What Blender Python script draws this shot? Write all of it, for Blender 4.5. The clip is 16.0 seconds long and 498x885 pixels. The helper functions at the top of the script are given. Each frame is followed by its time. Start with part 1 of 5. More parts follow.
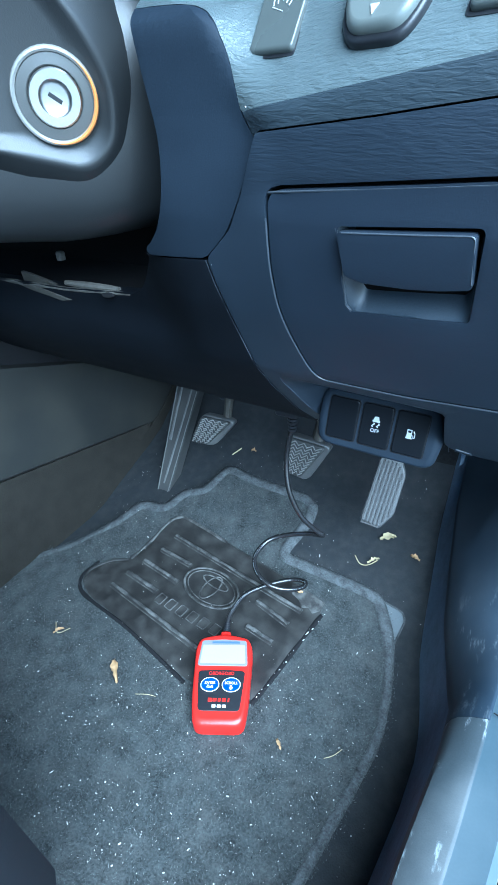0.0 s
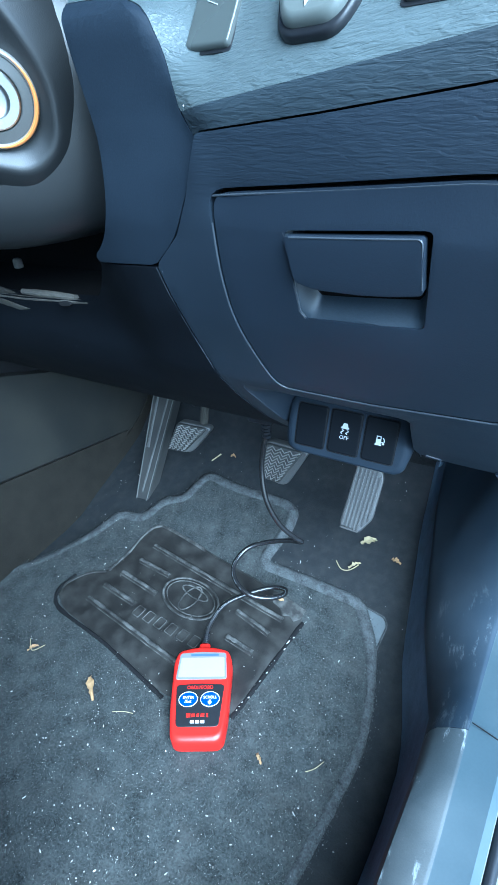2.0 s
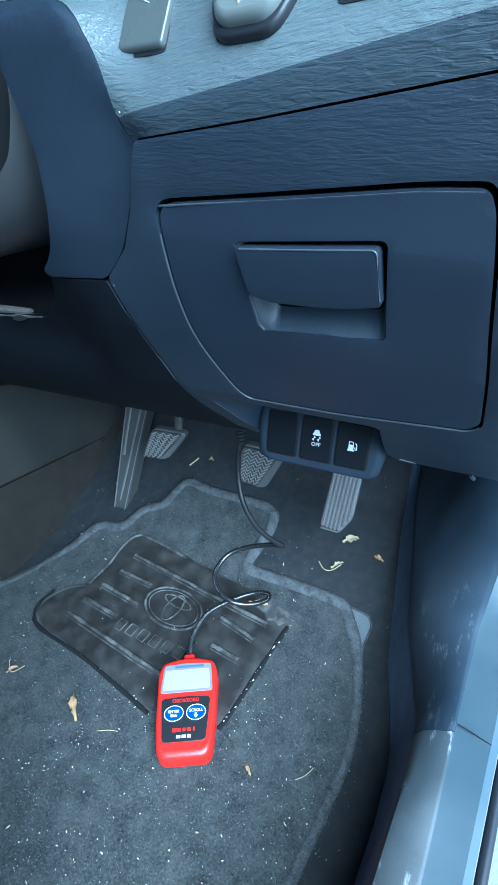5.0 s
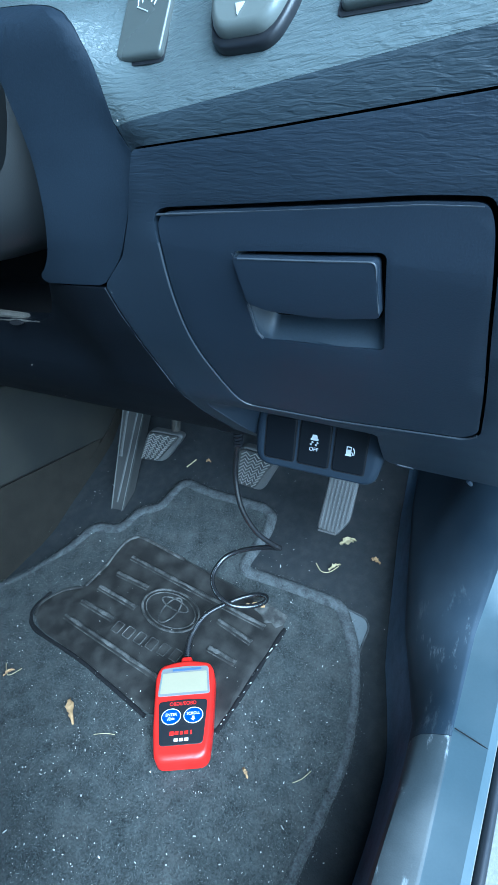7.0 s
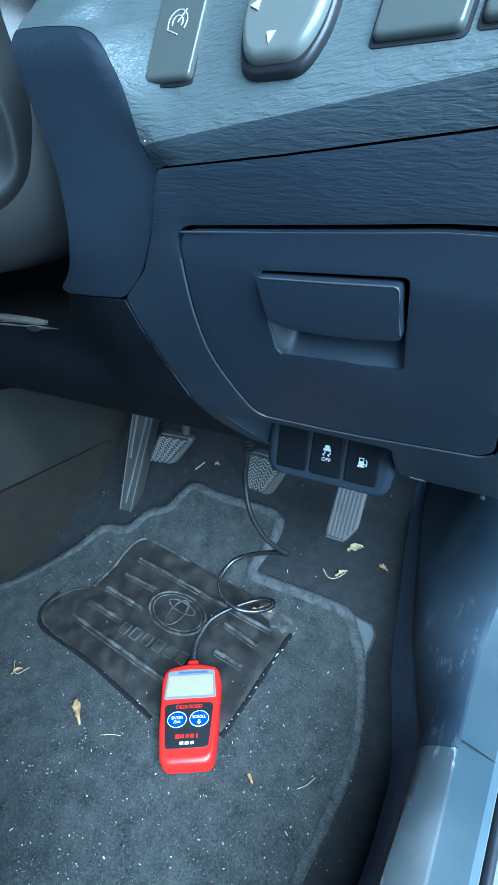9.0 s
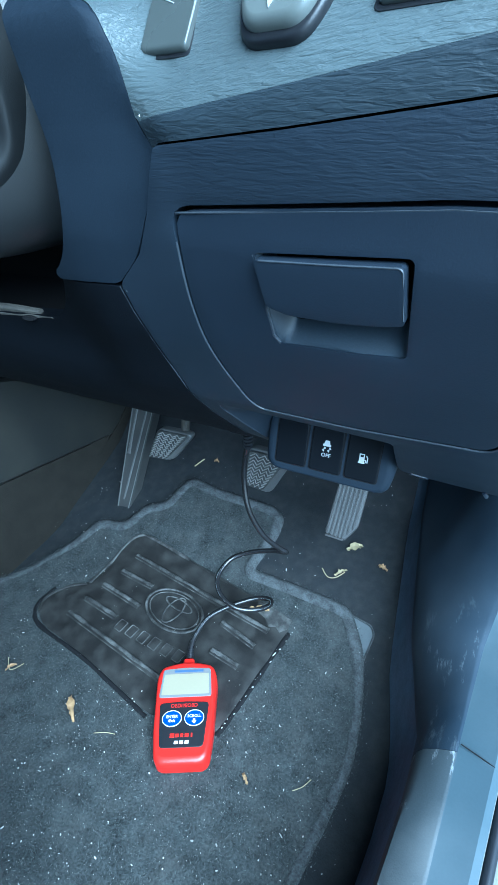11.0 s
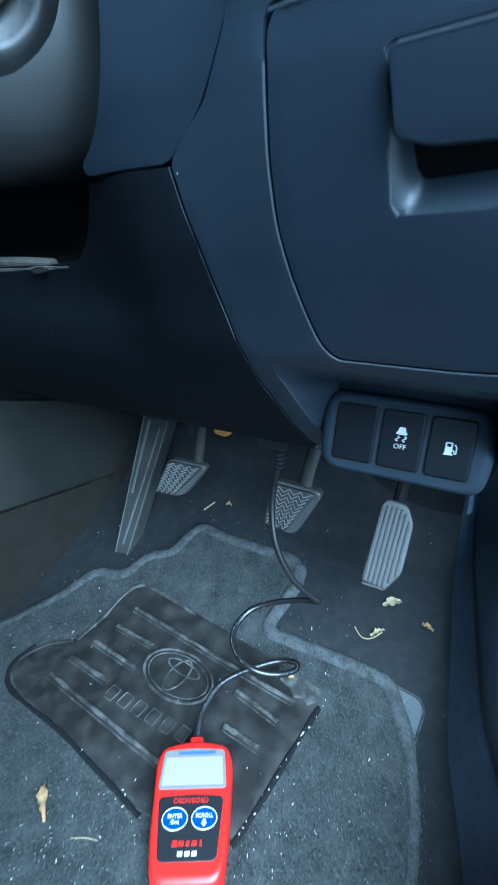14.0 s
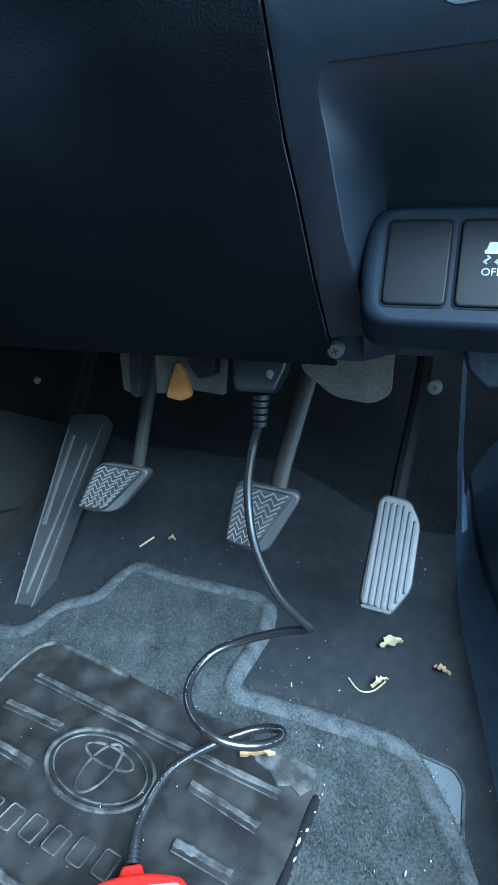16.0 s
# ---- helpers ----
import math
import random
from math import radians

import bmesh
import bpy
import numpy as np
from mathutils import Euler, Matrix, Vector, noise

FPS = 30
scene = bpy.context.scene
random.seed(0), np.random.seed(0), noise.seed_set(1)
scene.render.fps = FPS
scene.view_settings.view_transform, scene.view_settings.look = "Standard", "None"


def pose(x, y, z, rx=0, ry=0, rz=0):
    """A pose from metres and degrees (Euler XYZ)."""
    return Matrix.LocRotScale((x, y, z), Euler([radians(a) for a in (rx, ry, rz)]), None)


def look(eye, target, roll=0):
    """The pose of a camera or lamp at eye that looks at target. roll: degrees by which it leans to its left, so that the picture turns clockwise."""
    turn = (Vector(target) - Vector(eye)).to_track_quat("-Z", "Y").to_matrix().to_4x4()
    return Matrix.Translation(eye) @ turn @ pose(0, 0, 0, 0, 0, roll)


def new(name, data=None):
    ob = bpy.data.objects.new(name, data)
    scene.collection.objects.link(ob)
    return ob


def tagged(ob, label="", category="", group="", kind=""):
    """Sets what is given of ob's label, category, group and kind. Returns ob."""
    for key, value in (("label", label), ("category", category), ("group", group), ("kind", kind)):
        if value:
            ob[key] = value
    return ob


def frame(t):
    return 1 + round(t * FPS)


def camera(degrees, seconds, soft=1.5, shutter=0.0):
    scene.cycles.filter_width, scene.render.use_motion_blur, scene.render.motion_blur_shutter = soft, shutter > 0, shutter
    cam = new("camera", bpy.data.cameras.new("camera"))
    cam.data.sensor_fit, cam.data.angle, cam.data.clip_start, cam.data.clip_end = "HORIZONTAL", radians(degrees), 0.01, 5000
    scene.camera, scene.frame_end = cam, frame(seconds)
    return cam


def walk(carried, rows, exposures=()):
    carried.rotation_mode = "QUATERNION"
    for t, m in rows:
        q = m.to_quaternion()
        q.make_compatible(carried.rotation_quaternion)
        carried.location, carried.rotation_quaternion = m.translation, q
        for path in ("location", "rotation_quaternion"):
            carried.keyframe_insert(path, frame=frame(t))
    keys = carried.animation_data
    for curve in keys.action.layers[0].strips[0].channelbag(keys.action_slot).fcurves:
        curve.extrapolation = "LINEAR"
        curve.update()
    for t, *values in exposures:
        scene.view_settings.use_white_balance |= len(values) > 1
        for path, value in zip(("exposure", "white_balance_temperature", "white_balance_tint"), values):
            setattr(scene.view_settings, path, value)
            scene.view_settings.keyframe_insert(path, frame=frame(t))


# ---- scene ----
cam = camera(55.2, 16.0, shutter=0.4)
PATH = [
    (0, (0.3029, -0.2731, 0.4955), (-0.3984, 0.9030, -0.4424), -2.6),
    (0.5, (0.3054, -0.2697, 0.4930), (-0.3934, 0.9088, -0.4441), -2.7),
    (1, (0.3071, -0.2689, 0.4947), (-0.3851, 0.9122, -0.4457), -3.1),
    (1.5, (0.3088, -0.2648, 0.4922), (-0.3743, 0.9213, -0.4465), -3.2),
    (2, (0.3112, -0.2556, 0.4938), (-0.3586, 0.9420, -0.4407), -3.1),
    (2.5, (0.3088, -0.2556, 0.4963), (-0.3577, 0.9470, -0.4341), -3.2),
    (3, (0.3088, -0.2531, 0.4922), (-0.3544, 0.9520, -0.4374), -3.4),
    (3.5, (0.3137, -0.2457, 0.4955), (-0.3461, 0.9595, -0.4357), -4.4),
    (4, (0.3162, -0.2407, 0.4963), (-0.3162, 0.9752, -0.4407), -4.6),
    (4.5, (0.3146, -0.2399, 0.4963), (-0.3046, 0.9728, -0.4524), -4.6),
    (7, (0.3121, -0.2374, 0.4997), (-0.2922, 0.9794, -0.4548), -4.2),
    (7.5, (0.3112, -0.2399, 0.4988), (-0.3063, 0.9703, -0.4548), -4.1),
    (8, (0.3088, -0.2390, 0.4972), (-0.3079, 0.9703, -0.4573), -4.1),
    (8.5, (0.3104, -0.2415, 0.4988), (-0.3079, 0.9678, -0.4557), -4.1),
    (9, (0.3071, -0.2374, 0.5063), (-0.3146, 0.9703, -0.4482), -3.6),
    (11.5, (0.3071, -0.2332, 0.4972), (-0.3187, 0.9711, -0.4582), -3.0),
    (12, (0.3063, -0.2332, 0.4955), (-0.3196, 0.9719, -0.4582), -3.0),
    (12.5, (0.3054, -0.2374, 0.4947), (-0.3204, 0.9686, -0.4590), -2.9),
    (13, (0.3063, -0.2399, 0.4955), (-0.3196, 0.9686, -0.4557), -2.7),
    (13.5, (0.2963, -0.2382, 0.4880), (-0.3370, 0.9919, -0.4283), -1.9),
    (13.7, (0.2836, -0.2424, 0.4635), (-0.3563, 1.0343, -0.3754), -1.3),
    (13.9, (0.2681, -0.2272, 0.4299), (-0.3892, 1.0919, -0.3284), -1.1),
    (14, (0.2639, -0.2208, 0.4216), (-0.3976, 1.1147, -0.3088), -1.0),
    (14.2, (0.2527, -0.2120, 0.3983), (-0.3973, 1.1471, -0.2944), 0.4),
    (14.5, (0.2324, -0.2025, 0.3610), (-0.3918, 1.2035, -0.2606), 2.2),
    (14.7, (0.2253, -0.1871, 0.3357), (-0.3921, 1.2420, -0.2360), 2.5),
    (15, (0.2299, -0.1859, 0.3146), (-0.3530, 1.2793, -0.2050), 1.1),
    (15.5, (0.2158, -0.1784, 0.2930), (-0.2781, 1.3512, -0.1220), 2.1),
    (16, (0.2100, -0.1735, 0.2897), (-0.2623, 1.3645, -0.1187), 2.2),
]
EXPOSE = 0.74
walk(cam, [(t, look(eye, target, roll)) for t, eye, target, roll in PATH], [(t, stops + EXPOSE, kelvin, tint) for t, stops, kelvin, tint in ((0, 1.47, 4500, -6), (4, 1.37, 4420, -7), (7, 1.15, 4360, -8), (13.2, 1.15, 4340, -10), (13.6, 1.15, 4300, -9), (14.2, 1.2, 4310, -10), (14.5, 1.12, 4400, -10), (15, 1.36, 4450, -8), (16, 1.58, 4450, -7))])

# ---- light ----
world = bpy.data.worlds.new("sky")
scene.world = world
world.use_nodes = True
sky = world.node_tree.nodes.new("ShaderNodeTexSky")
sky.sky_type, sky.sun_disc = "NISHITA", False
sky.sun_elevation, sky.sun_rotation = radians(48), radians(131)
world.node_tree.links.new(sky.outputs[0], world.node_tree.nodes["Background"].inputs[0])
world.node_tree.nodes["Background"].inputs[1].default_value = 0.10
sun_data = bpy.data.lights.new("sun", "SUN")
sun_data.energy, sun_data.angle, sun_data.color = 5.0, radians(62), (1.0, 0.97, 0.93)
sun = new("sun", sun_data)
sun.matrix_world = look((0.61, -0.53, 0.90), (0, 0, 0))

# ---- materials ----
def surface(name, color, rough=0.5, metal=0.0, grain=900.0, relief=0.1, vary=0.15, stain=18.0, spec=0.5, dust=None, dust_amount=0.0, wavy=0.0, scuff=0.0, wavy_above=None, scuff_span=None):
    """A painted, moulded or woven surface: fine grain with relief, broad stains, and dust on top."""
    m = bpy.data.materials.new(name)
    m.use_nodes = True
    n, l = m.node_tree.nodes, m.node_tree.links
    p = n["Principled BSDF"]
    p.inputs["Roughness"].default_value, p.inputs["Metallic"].default_value = rough, metal
    p.inputs["Specular IOR Level"].default_value = spec
    co = n.new("ShaderNodeTexCoord")
    fine, broad = n.new("ShaderNodeTexNoise"), n.new("ShaderNodeTexNoise")
    fine.inputs["Scale"].default_value, fine.inputs["Detail"].default_value = grain, 3
    broad.inputs["Scale"].default_value, broad.inputs["Detail"].default_value = stain, 6
    for t in (fine, broad):
        l.new(co.outputs["Object"], t.inputs["Vector"])
    both = n.new("ShaderNodeMath")
    both.operation = "ADD"
    l.new(fine.outputs[0], both.inputs[0])
    l.new(broad.outputs[0], both.inputs[1])
    span = n.new("ShaderNodeMapRange")
    span.inputs[1].default_value, span.inputs[2].default_value = 0.6, 1.4
    span.inputs[3].default_value, span.inputs[4].default_value = 1 - vary, 1 + vary
    l.new(both.outputs[0], span.inputs[0])
    tint = n.new("ShaderNodeVectorMath")
    tint.operation = "SCALE"
    tint.inputs[0].default_value = color
    l.new(span.outputs[0], tint.inputs["Scale"])
    last = tint.outputs[0]
    if dust:
        patch = n.new("ShaderNodeTexNoise")
        patch.inputs["Scale"].default_value, patch.inputs["Detail"].default_value = stain * 0.6, 8
        l.new(co.outputs["Object"], patch.inputs["Vector"])
        cut = n.new("ShaderNodeMapRange")
        cut.inputs[1].default_value, cut.inputs[2].default_value = 0.42, 0.75
        cut.inputs[4].default_value = dust_amount
        l.new(patch.outputs[0], cut.inputs[0])
        mix = n.new("ShaderNodeMix")
        mix.data_type = "RGBA"
        l.new(cut.outputs[0], mix.inputs["Factor"])
        l.new(last, mix.inputs["A"])
        mix.inputs["B"].default_value = (*dust, 1)
        last = mix.outputs["Result"]
    if scuff:
        # pale rubbed streaks
        smear = n.new("ShaderNodeMapping")
        smear.inputs["Scale"].default_value = (90, 26, 70)
        smear.inputs["Rotation"].default_value = (0.5, 0.2, 0.3)
        l.new(co.outputs["Object"], smear.inputs["Vector"])
        rub = n.new("ShaderNodeTexNoise")
        rub.inputs["Scale"].default_value, rub.inputs["Detail"].default_value, rub.inputs["Roughness"].default_value = 1.0, 9, 0.75
        l.new(smear.outputs[0], rub.inputs["Vector"])
        keep = n.new("ShaderNodeMapRange")
        keep.inputs[1].default_value, keep.inputs[2].default_value, keep.inputs[4].default_value = 0.57, 0.69, scuff
        l.new(rub.outputs[0], keep.inputs[0])
        streak = n.new("ShaderNodeMix")
        streak.data_type = "RGBA"
        rubbed = keep.outputs[0]
        if scuff_span:
            # shoes reach only this stretch of depth
            where, near, both_ends = n.new("ShaderNodeSeparateXYZ"), n.new("ShaderNodeMapRange"), n.new("ShaderNodeMath")
            l.new(co.outputs["Object"], where.inputs[0])
            off = n.new("ShaderNodeMath")
            off.operation, off.inputs[1].default_value = "SUBTRACT", (scuff_span[0] + scuff_span[1]) / 2
            l.new(where.outputs["Y"], off.inputs[0])
            away = n.new("ShaderNodeMath")
            away.operation = "ABSOLUTE"
            l.new(off.outputs[0], away.inputs[0])
            half = (scuff_span[1] - scuff_span[0]) / 2
            near.inputs[1].default_value, near.inputs[2].default_value, near.inputs[3].default_value, near.inputs[4].default_value = half * 0.4, half, 1.0, 0.0
            l.new(away.outputs[0], near.inputs[0])
            both_ends.operation = "MULTIPLY"
            l.new(rubbed, both_ends.inputs[0])
            l.new(near.outputs[0], both_ends.inputs[1])
            rubbed = both_ends.outputs[0]
        l.new(rubbed, streak.inputs["Factor"])
        l.new(last, streak.inputs["A"])
        streak.inputs["B"].default_value = (0.38, 0.41, 0.43, 1)
        last = streak.outputs["Result"]
    l.new(last, p.inputs["Base Color"])
    if wavy:
        # leather-like creases that run along x
        thin = n.new("ShaderNodeMapping")
        thin.inputs["Scale"].default_value = (90, 860, 860)
        l.new(co.outputs["Object"], thin.inputs["Vector"])
        crease = n.new("ShaderNodeTexNoise")
        crease.inputs["Scale"].default_value, crease.inputs["Detail"].default_value, crease.inputs["Distortion"].default_value = 1.0, 2, 0.6
        l.new(thin.outputs[0], crease.inputs["Vector"])
        lift = n.new("ShaderNodeBump")
        lift.inputs["Strength"].default_value, lift.inputs["Distance"].default_value = wavy, 0.0012
        l.new(crease.outputs[0], lift.inputs["Height"])
        if wavy_above:
            # the creases give way to a fine pebble grain lower down
            parts, fade = n.new("ShaderNodeSeparateXYZ"), n.new("ShaderNodeMapRange")
            l.new(co.outputs["Object"], parts.inputs[0])
            fade.inputs[1].default_value, fade.inputs[2].default_value = wavy_above
            fade.inputs[3].default_value, fade.inputs[4].default_value = wavy * 0.06, wavy
            l.new(parts.outputs["Z"], fade.inputs[0])
            l.new(fade.outputs[0], lift.inputs["Strength"])
    if relief:
        b = n.new("ShaderNodeBump")
        b.inputs["Strength"].default_value, b.inputs["Distance"].default_value = relief, 0.4 / grain
        l.new(fine.outputs[0], b.inputs["Height"])
        if wavy:
            l.new(lift.outputs[0], b.inputs["Normal"])
        l.new(b.outputs[0], p.inputs["Normal"])
    rr = n.new("ShaderNodeMapRange")
    rr.inputs[3].default_value, rr.inputs[4].default_value = max(0.02, rough - 0.08), min(1, rough + 0.08)
    l.new(broad.outputs[0], rr.inputs[0])
    l.new(rr.outputs[0], p.inputs["Roughness"])
    return m


DASH = surface("dash_plastic", (0.0140, 0.0198, 0.0305), 0.48, grain=1500, relief=0.3, vary=0.14, wavy=0.03, spec=0.36)
BEZEL_MAT = surface("bezel_plastic", (0.0140, 0.0196, 0.0290), 0.58, grain=1500, relief=0.3, vary=0.2, stain=40, spec=0.14)
# lower cover's dark plastic, set darker still for the shade under the dash
UNDER = surface("lower_cover_shaded", (0.0040, 0.0052, 0.0076), 0.58, grain=1300, relief=0.8, vary=0.4, spec=0.12)
GRAINED = surface("grained_dash_plastic", (0.0165, 0.0225, 0.0325), 0.40, grain=1500, relief=0.3, vary=0.14, wavy=0.34, spec=0.40, wavy_above=(0.455, 0.485))
# pale colour of the beads that stand for edge highlights
EDGE_GLINT = surface("edge_glint_plastic", (0.042, 0.049, 0.060), 0.38, grain=1500, relief=0.05, vary=0.3)
# one dash plastic, with shade put into the lip and light into the fascia
LIP_SHADED = surface("fascia_plastic_shaded", (0.025, 0.033, 0.041), 0.42, grain=1500, relief=0.25, vary=0.12, wavy=0.5, spec=0.42)
FASCIA_LIT = surface("fascia_plastic_lit", (0.074, 0.090, 0.094), 0.42, grain=1500, relief=0.2, vary=0.12, wavy=0.62, spec=0.42)
SHROUD = surface("shroud_plastic", (0.0150, 0.0162, 0.0172), 0.38, grain=1500, relief=0.2, vary=0.1, spec=0.5)
BLACK = surface("black_plastic", (0.012, 0.013, 0.016), 0.4, grain=1200, relief=0.1)
KEYCAP = surface("switch_key_plastic", (0.0045, 0.0055, 0.0075), 0.38, grain=1800, relief=0.05, vary=0.06, spec=0.15)
GLOSS = surface("button_plastic", (0.060, 0.067, 0.064), 0.28, grain=1800, relief=0.04, vary=0.05)
VINYL = surface("floor_vinyl", (0.0132, 0.0150, 0.0176), 0.75, grain=700, relief=0.6, vary=0.3, stain=130, spec=0.3, dust=(0.085, 0.082, 0.072), dust_amount=0.13)
CARPET = surface("mat_carpet", (0.0395, 0.0435, 0.0440), 0.95, grain=480, relief=1.0, vary=0.75, stain=60, spec=0.15, dust=(0.10, 0.10, 0.095), dust_amount=0.35)
RUBBER = surface("mat_rubber", (0.013, 0.0125, 0.012), 0.5, grain=800, relief=0.5, vary=0.5, stain=80, dust=(0.085, 0.083, 0.077), dust_amount=0.42)
PIPING = surface("mat_binding", (0.064, 0.068, 0.070), 0.95, grain=600, relief=1.0, vary=0.7, stain=120, spec=0.1)
TRIM = surface("side_trim", (0.021, 0.031, 0.045), 0.55, spec=0.22, grain=1200, relief=0.25, vary=0.15, dust=(0.20, 0.22, 0.24), dust_amount=0.12, scuff=0.42, scuff_span=(-0.06, 0.09))
KERB = surface("side_lining_carpet", (0.125, 0.165, 0.220), 0.8, grain=700, relief=0.5, vary=0.3, stain=60, spec=0.2)
SILLTRIM = surface("sill_trim_plastic", (0.036, 0.045, 0.051), 0.6, grain=1000, relief=0.3, vary=0.2, dust=(0.26, 0.27, 0.27), dust_amount=0.4, scuff=0.8)
WORNPAD = surface("dusty_raised_rubber", (0.026, 0.0255, 0.0245), 0.65, grain=900, relief=0.6, vary=0.7, stain=160, dust=(0.15, 0.15, 0.143), dust_amount=0.85)
REST_RIB = surface("foot_rest_rib", (0.095, 0.097, 0.094), 0.6, grain=700, relief=0.3, vary=0.3)
RIBGREY = surface("worn_rib_rubber", (0.035, 0.034, 0.033), 0.55, grain=700, relief=0.3, vary=0.3)
REST_RUBBER = surface("foot_rest_rubber", (0.030, 0.031, 0.031), 0.6, grain=800, relief=0.3, vary=0.25, dust=(0.12, 0.115, 0.10), dust_amount=0.3)
ARM = surface("pedal_arm_paint", (0.050, 0.047, 0.041), 0.5, grain=500, relief=0.1, vary=0.3)
SILL = surface("sill_paint", (0.036, 0.054, 0.066), 0.5, grain=600, relief=0.05, vary=0.08, dust=(0.2, 0.22, 0.23), dust_amount=0.2)
CONSOLE = surface("console_plastic", (0.0175, 0.0180, 0.0165), 0.55, grain=1300, relief=0.3, vary=0.12, dust=(0.07, 0.065, 0.05), dust_amount=0.3)
CONSOLE_CARPET = surface("console_carpet", (0.0195, 0.0178, 0.0145), 0.9, grain=700, relief=0.8, vary=0.35, stain=40, spec=0.15)
CONSOLE_BAR = surface("dusty_bar", (0.060, 0.056, 0.048), 0.7, grain=500, relief=0.3, vary=0.4, stain=90)
# dust-free dark tone for the shade behind the pedals
TOE_SHADE = surface("toe_shade", (0.0138, 0.0142, 0.0148), 0.95, grain=300, relief=0.8, vary=0.5, stain=30, spec=0.1)
# near-black that stands for the shade behind the panels
VOID = surface("gap_shade_black", (0.0035, 0.0035, 0.0038), 0.9, grain=900, relief=0.2, spec=0.1)
RECESS = surface("smooth_dash_plastic", (0.0150, 0.0205, 0.0300), 0.42, grain=1800, relief=0.06, vary=0.1, spec=0.6)
# drawer plastic made paler for the light the finger pocket catches
SCOOP_LIT = surface("scoop_plastic_lit", (0.026, 0.034, 0.045), 0.36, grain=1300, relief=0.25, vary=0.2, spec=0.5)
RED = surface("red_plastic", (0.60, 0.014, 0.010), 0.32, grain=1500, relief=0.04, vary=0.05)
STEEL = surface("worn_steel", (0.55, 0.55, 0.54), 0.3, 1.0, grain=900, relief=0.06, vary=0.1)
PEDAL = surface("pedal_rubber", (0.052, 0.053, 0.053), 0.45, grain=900, relief=0.3, vary=0.25, dust=(0.16, 0.16, 0.15), dust_amount=0.4)
TREAD_BED = surface("pedal_tread_rubber", (0.020, 0.0205, 0.0205), 0.6, grain=900, relief=0.4, vary=0.4, stain=90, dust=(0.10, 0.10, 0.095), dust_amount=0.35)
WORN = surface("worn_rubber_edge", (0.165, 0.163, 0.155), 0.65, grain=700, relief=0.3, vary=0.3)
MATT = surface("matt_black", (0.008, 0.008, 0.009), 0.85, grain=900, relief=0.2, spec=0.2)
KNOB = surface("knob_plastic", (0.105, 0.115, 0.108), 0.3, grain=1800, relief=0.03, vary=0.05)
TAB = surface("mat_tab_cloth", (0.10, 0.112, 0.12), 0.8, grain=1200, relief=0.4, vary=0.2)
CABLE = surface("cable_sheath", (0.014, 0.014, 0.015), 0.26, spec=0.8, grain=1200, relief=0.03, vary=0.1)
WHITE = surface("white_print", (0.80, 0.80, 0.80), 0.5, grain=900, relief=0.0, vary=0.05)
PALEBLUE = surface("pale_blue_print", (0.07, 0.11, 0.21), 0.4, grain=900, relief=0.0, vary=0.05)
PRINT = surface("grey_white_print", (0.40, 0.41, 0.42), 0.5, grain=900, relief=0.0, vary=0.1)
BLUE = surface("blue_key", (0.012, 0.048, 0.27), 0.3, grain=1500, relief=0.03, vary=0.05)
LCD = surface("display_glass", (0.29, 0.265, 0.185), 0.4, spec=0.12, grain=400, relief=0.0, vary=0.03)
SILVER = surface("silver_plastic", (0.17, 0.168, 0.172), 0.45, 0.0, spec=0.2, grain=1200, relief=0.03, vary=0.05)
PALE_LEAF = surface("pale_leaf", (0.38, 0.325, 0.185), 0.8, grain=300, relief=0.5, vary=0.3, stain=60)
LEAF = surface("dry_leaf", (0.38, 0.25, 0.12), 0.8, grain=300, relief=0.5, vary=0.4, stain=60)
CRUMB = surface("crumbs", (0.40, 0.395, 0.37), 0.8, grain=600, relief=0.3, vary=0.4)
SEAT = surface("seat_cloth", (0.009, 0.010, 0.014), 0.9, grain=1100, relief=0.8, vary=0.3)
FELT = surface("pale_felt", (0.115, 0.107, 0.096), 0.9, grain=500, relief=0.6, vary=0.4, stain=60)
FOAM = surface("amber_foam", (0.34, 0.16, 0.035), 0.8, grain=500, relief=0.5, vary=0.2)
LINING = surface("roof_lining", (0.45, 0.45, 0.43), 0.9, grain=700, relief=0.4, vary=0.1)
RING = surface("clear_ring_plastic", (0.22, 0.215, 0.20), 0.25, grain=900, relief=0.02, vary=0.05)
SURROUND_GREY = surface("lock_surround_plastic", (0.070, 0.070, 0.067), 0.35, grain=1500, relief=0.05, vary=0.1)
AMBER = surface("amber_ring_plastic", (0.55, 0.22, 0.06), 0.35, grain=900, relief=0.02, vary=0.05)


# carpet fibres, each of its own shade
PILE = bpy.data.materials.new("carpet_fibre")
PILE.use_nodes = True
_n, _l = PILE.node_tree.nodes, PILE.node_tree.links
_geo, _ramp = _n.new("ShaderNodeNewGeometry"), _n.new("ShaderNodeValToRGB")
_ramp.color_ramp.elements[0].color, _ramp.color_ramp.elements[1].color = (0.028, 0.031, 0.032, 1), (0.125, 0.132, 0.130, 1)
_mid = _ramp.color_ramp.elements.new(0.78)
_mid.color = (0.060, 0.066, 0.066, 1)
_l.new(_geo.outputs["Random Per Island"], _ramp.inputs[0])
_l.new(_ramp.outputs[0], _n["Principled BSDF"].inputs["Base Color"])
_n["Principled BSDF"].inputs["Roughness"].default_value = 0.9
_n["Principled BSDF"].inputs["Specular IOR Level"].default_value = 0.2


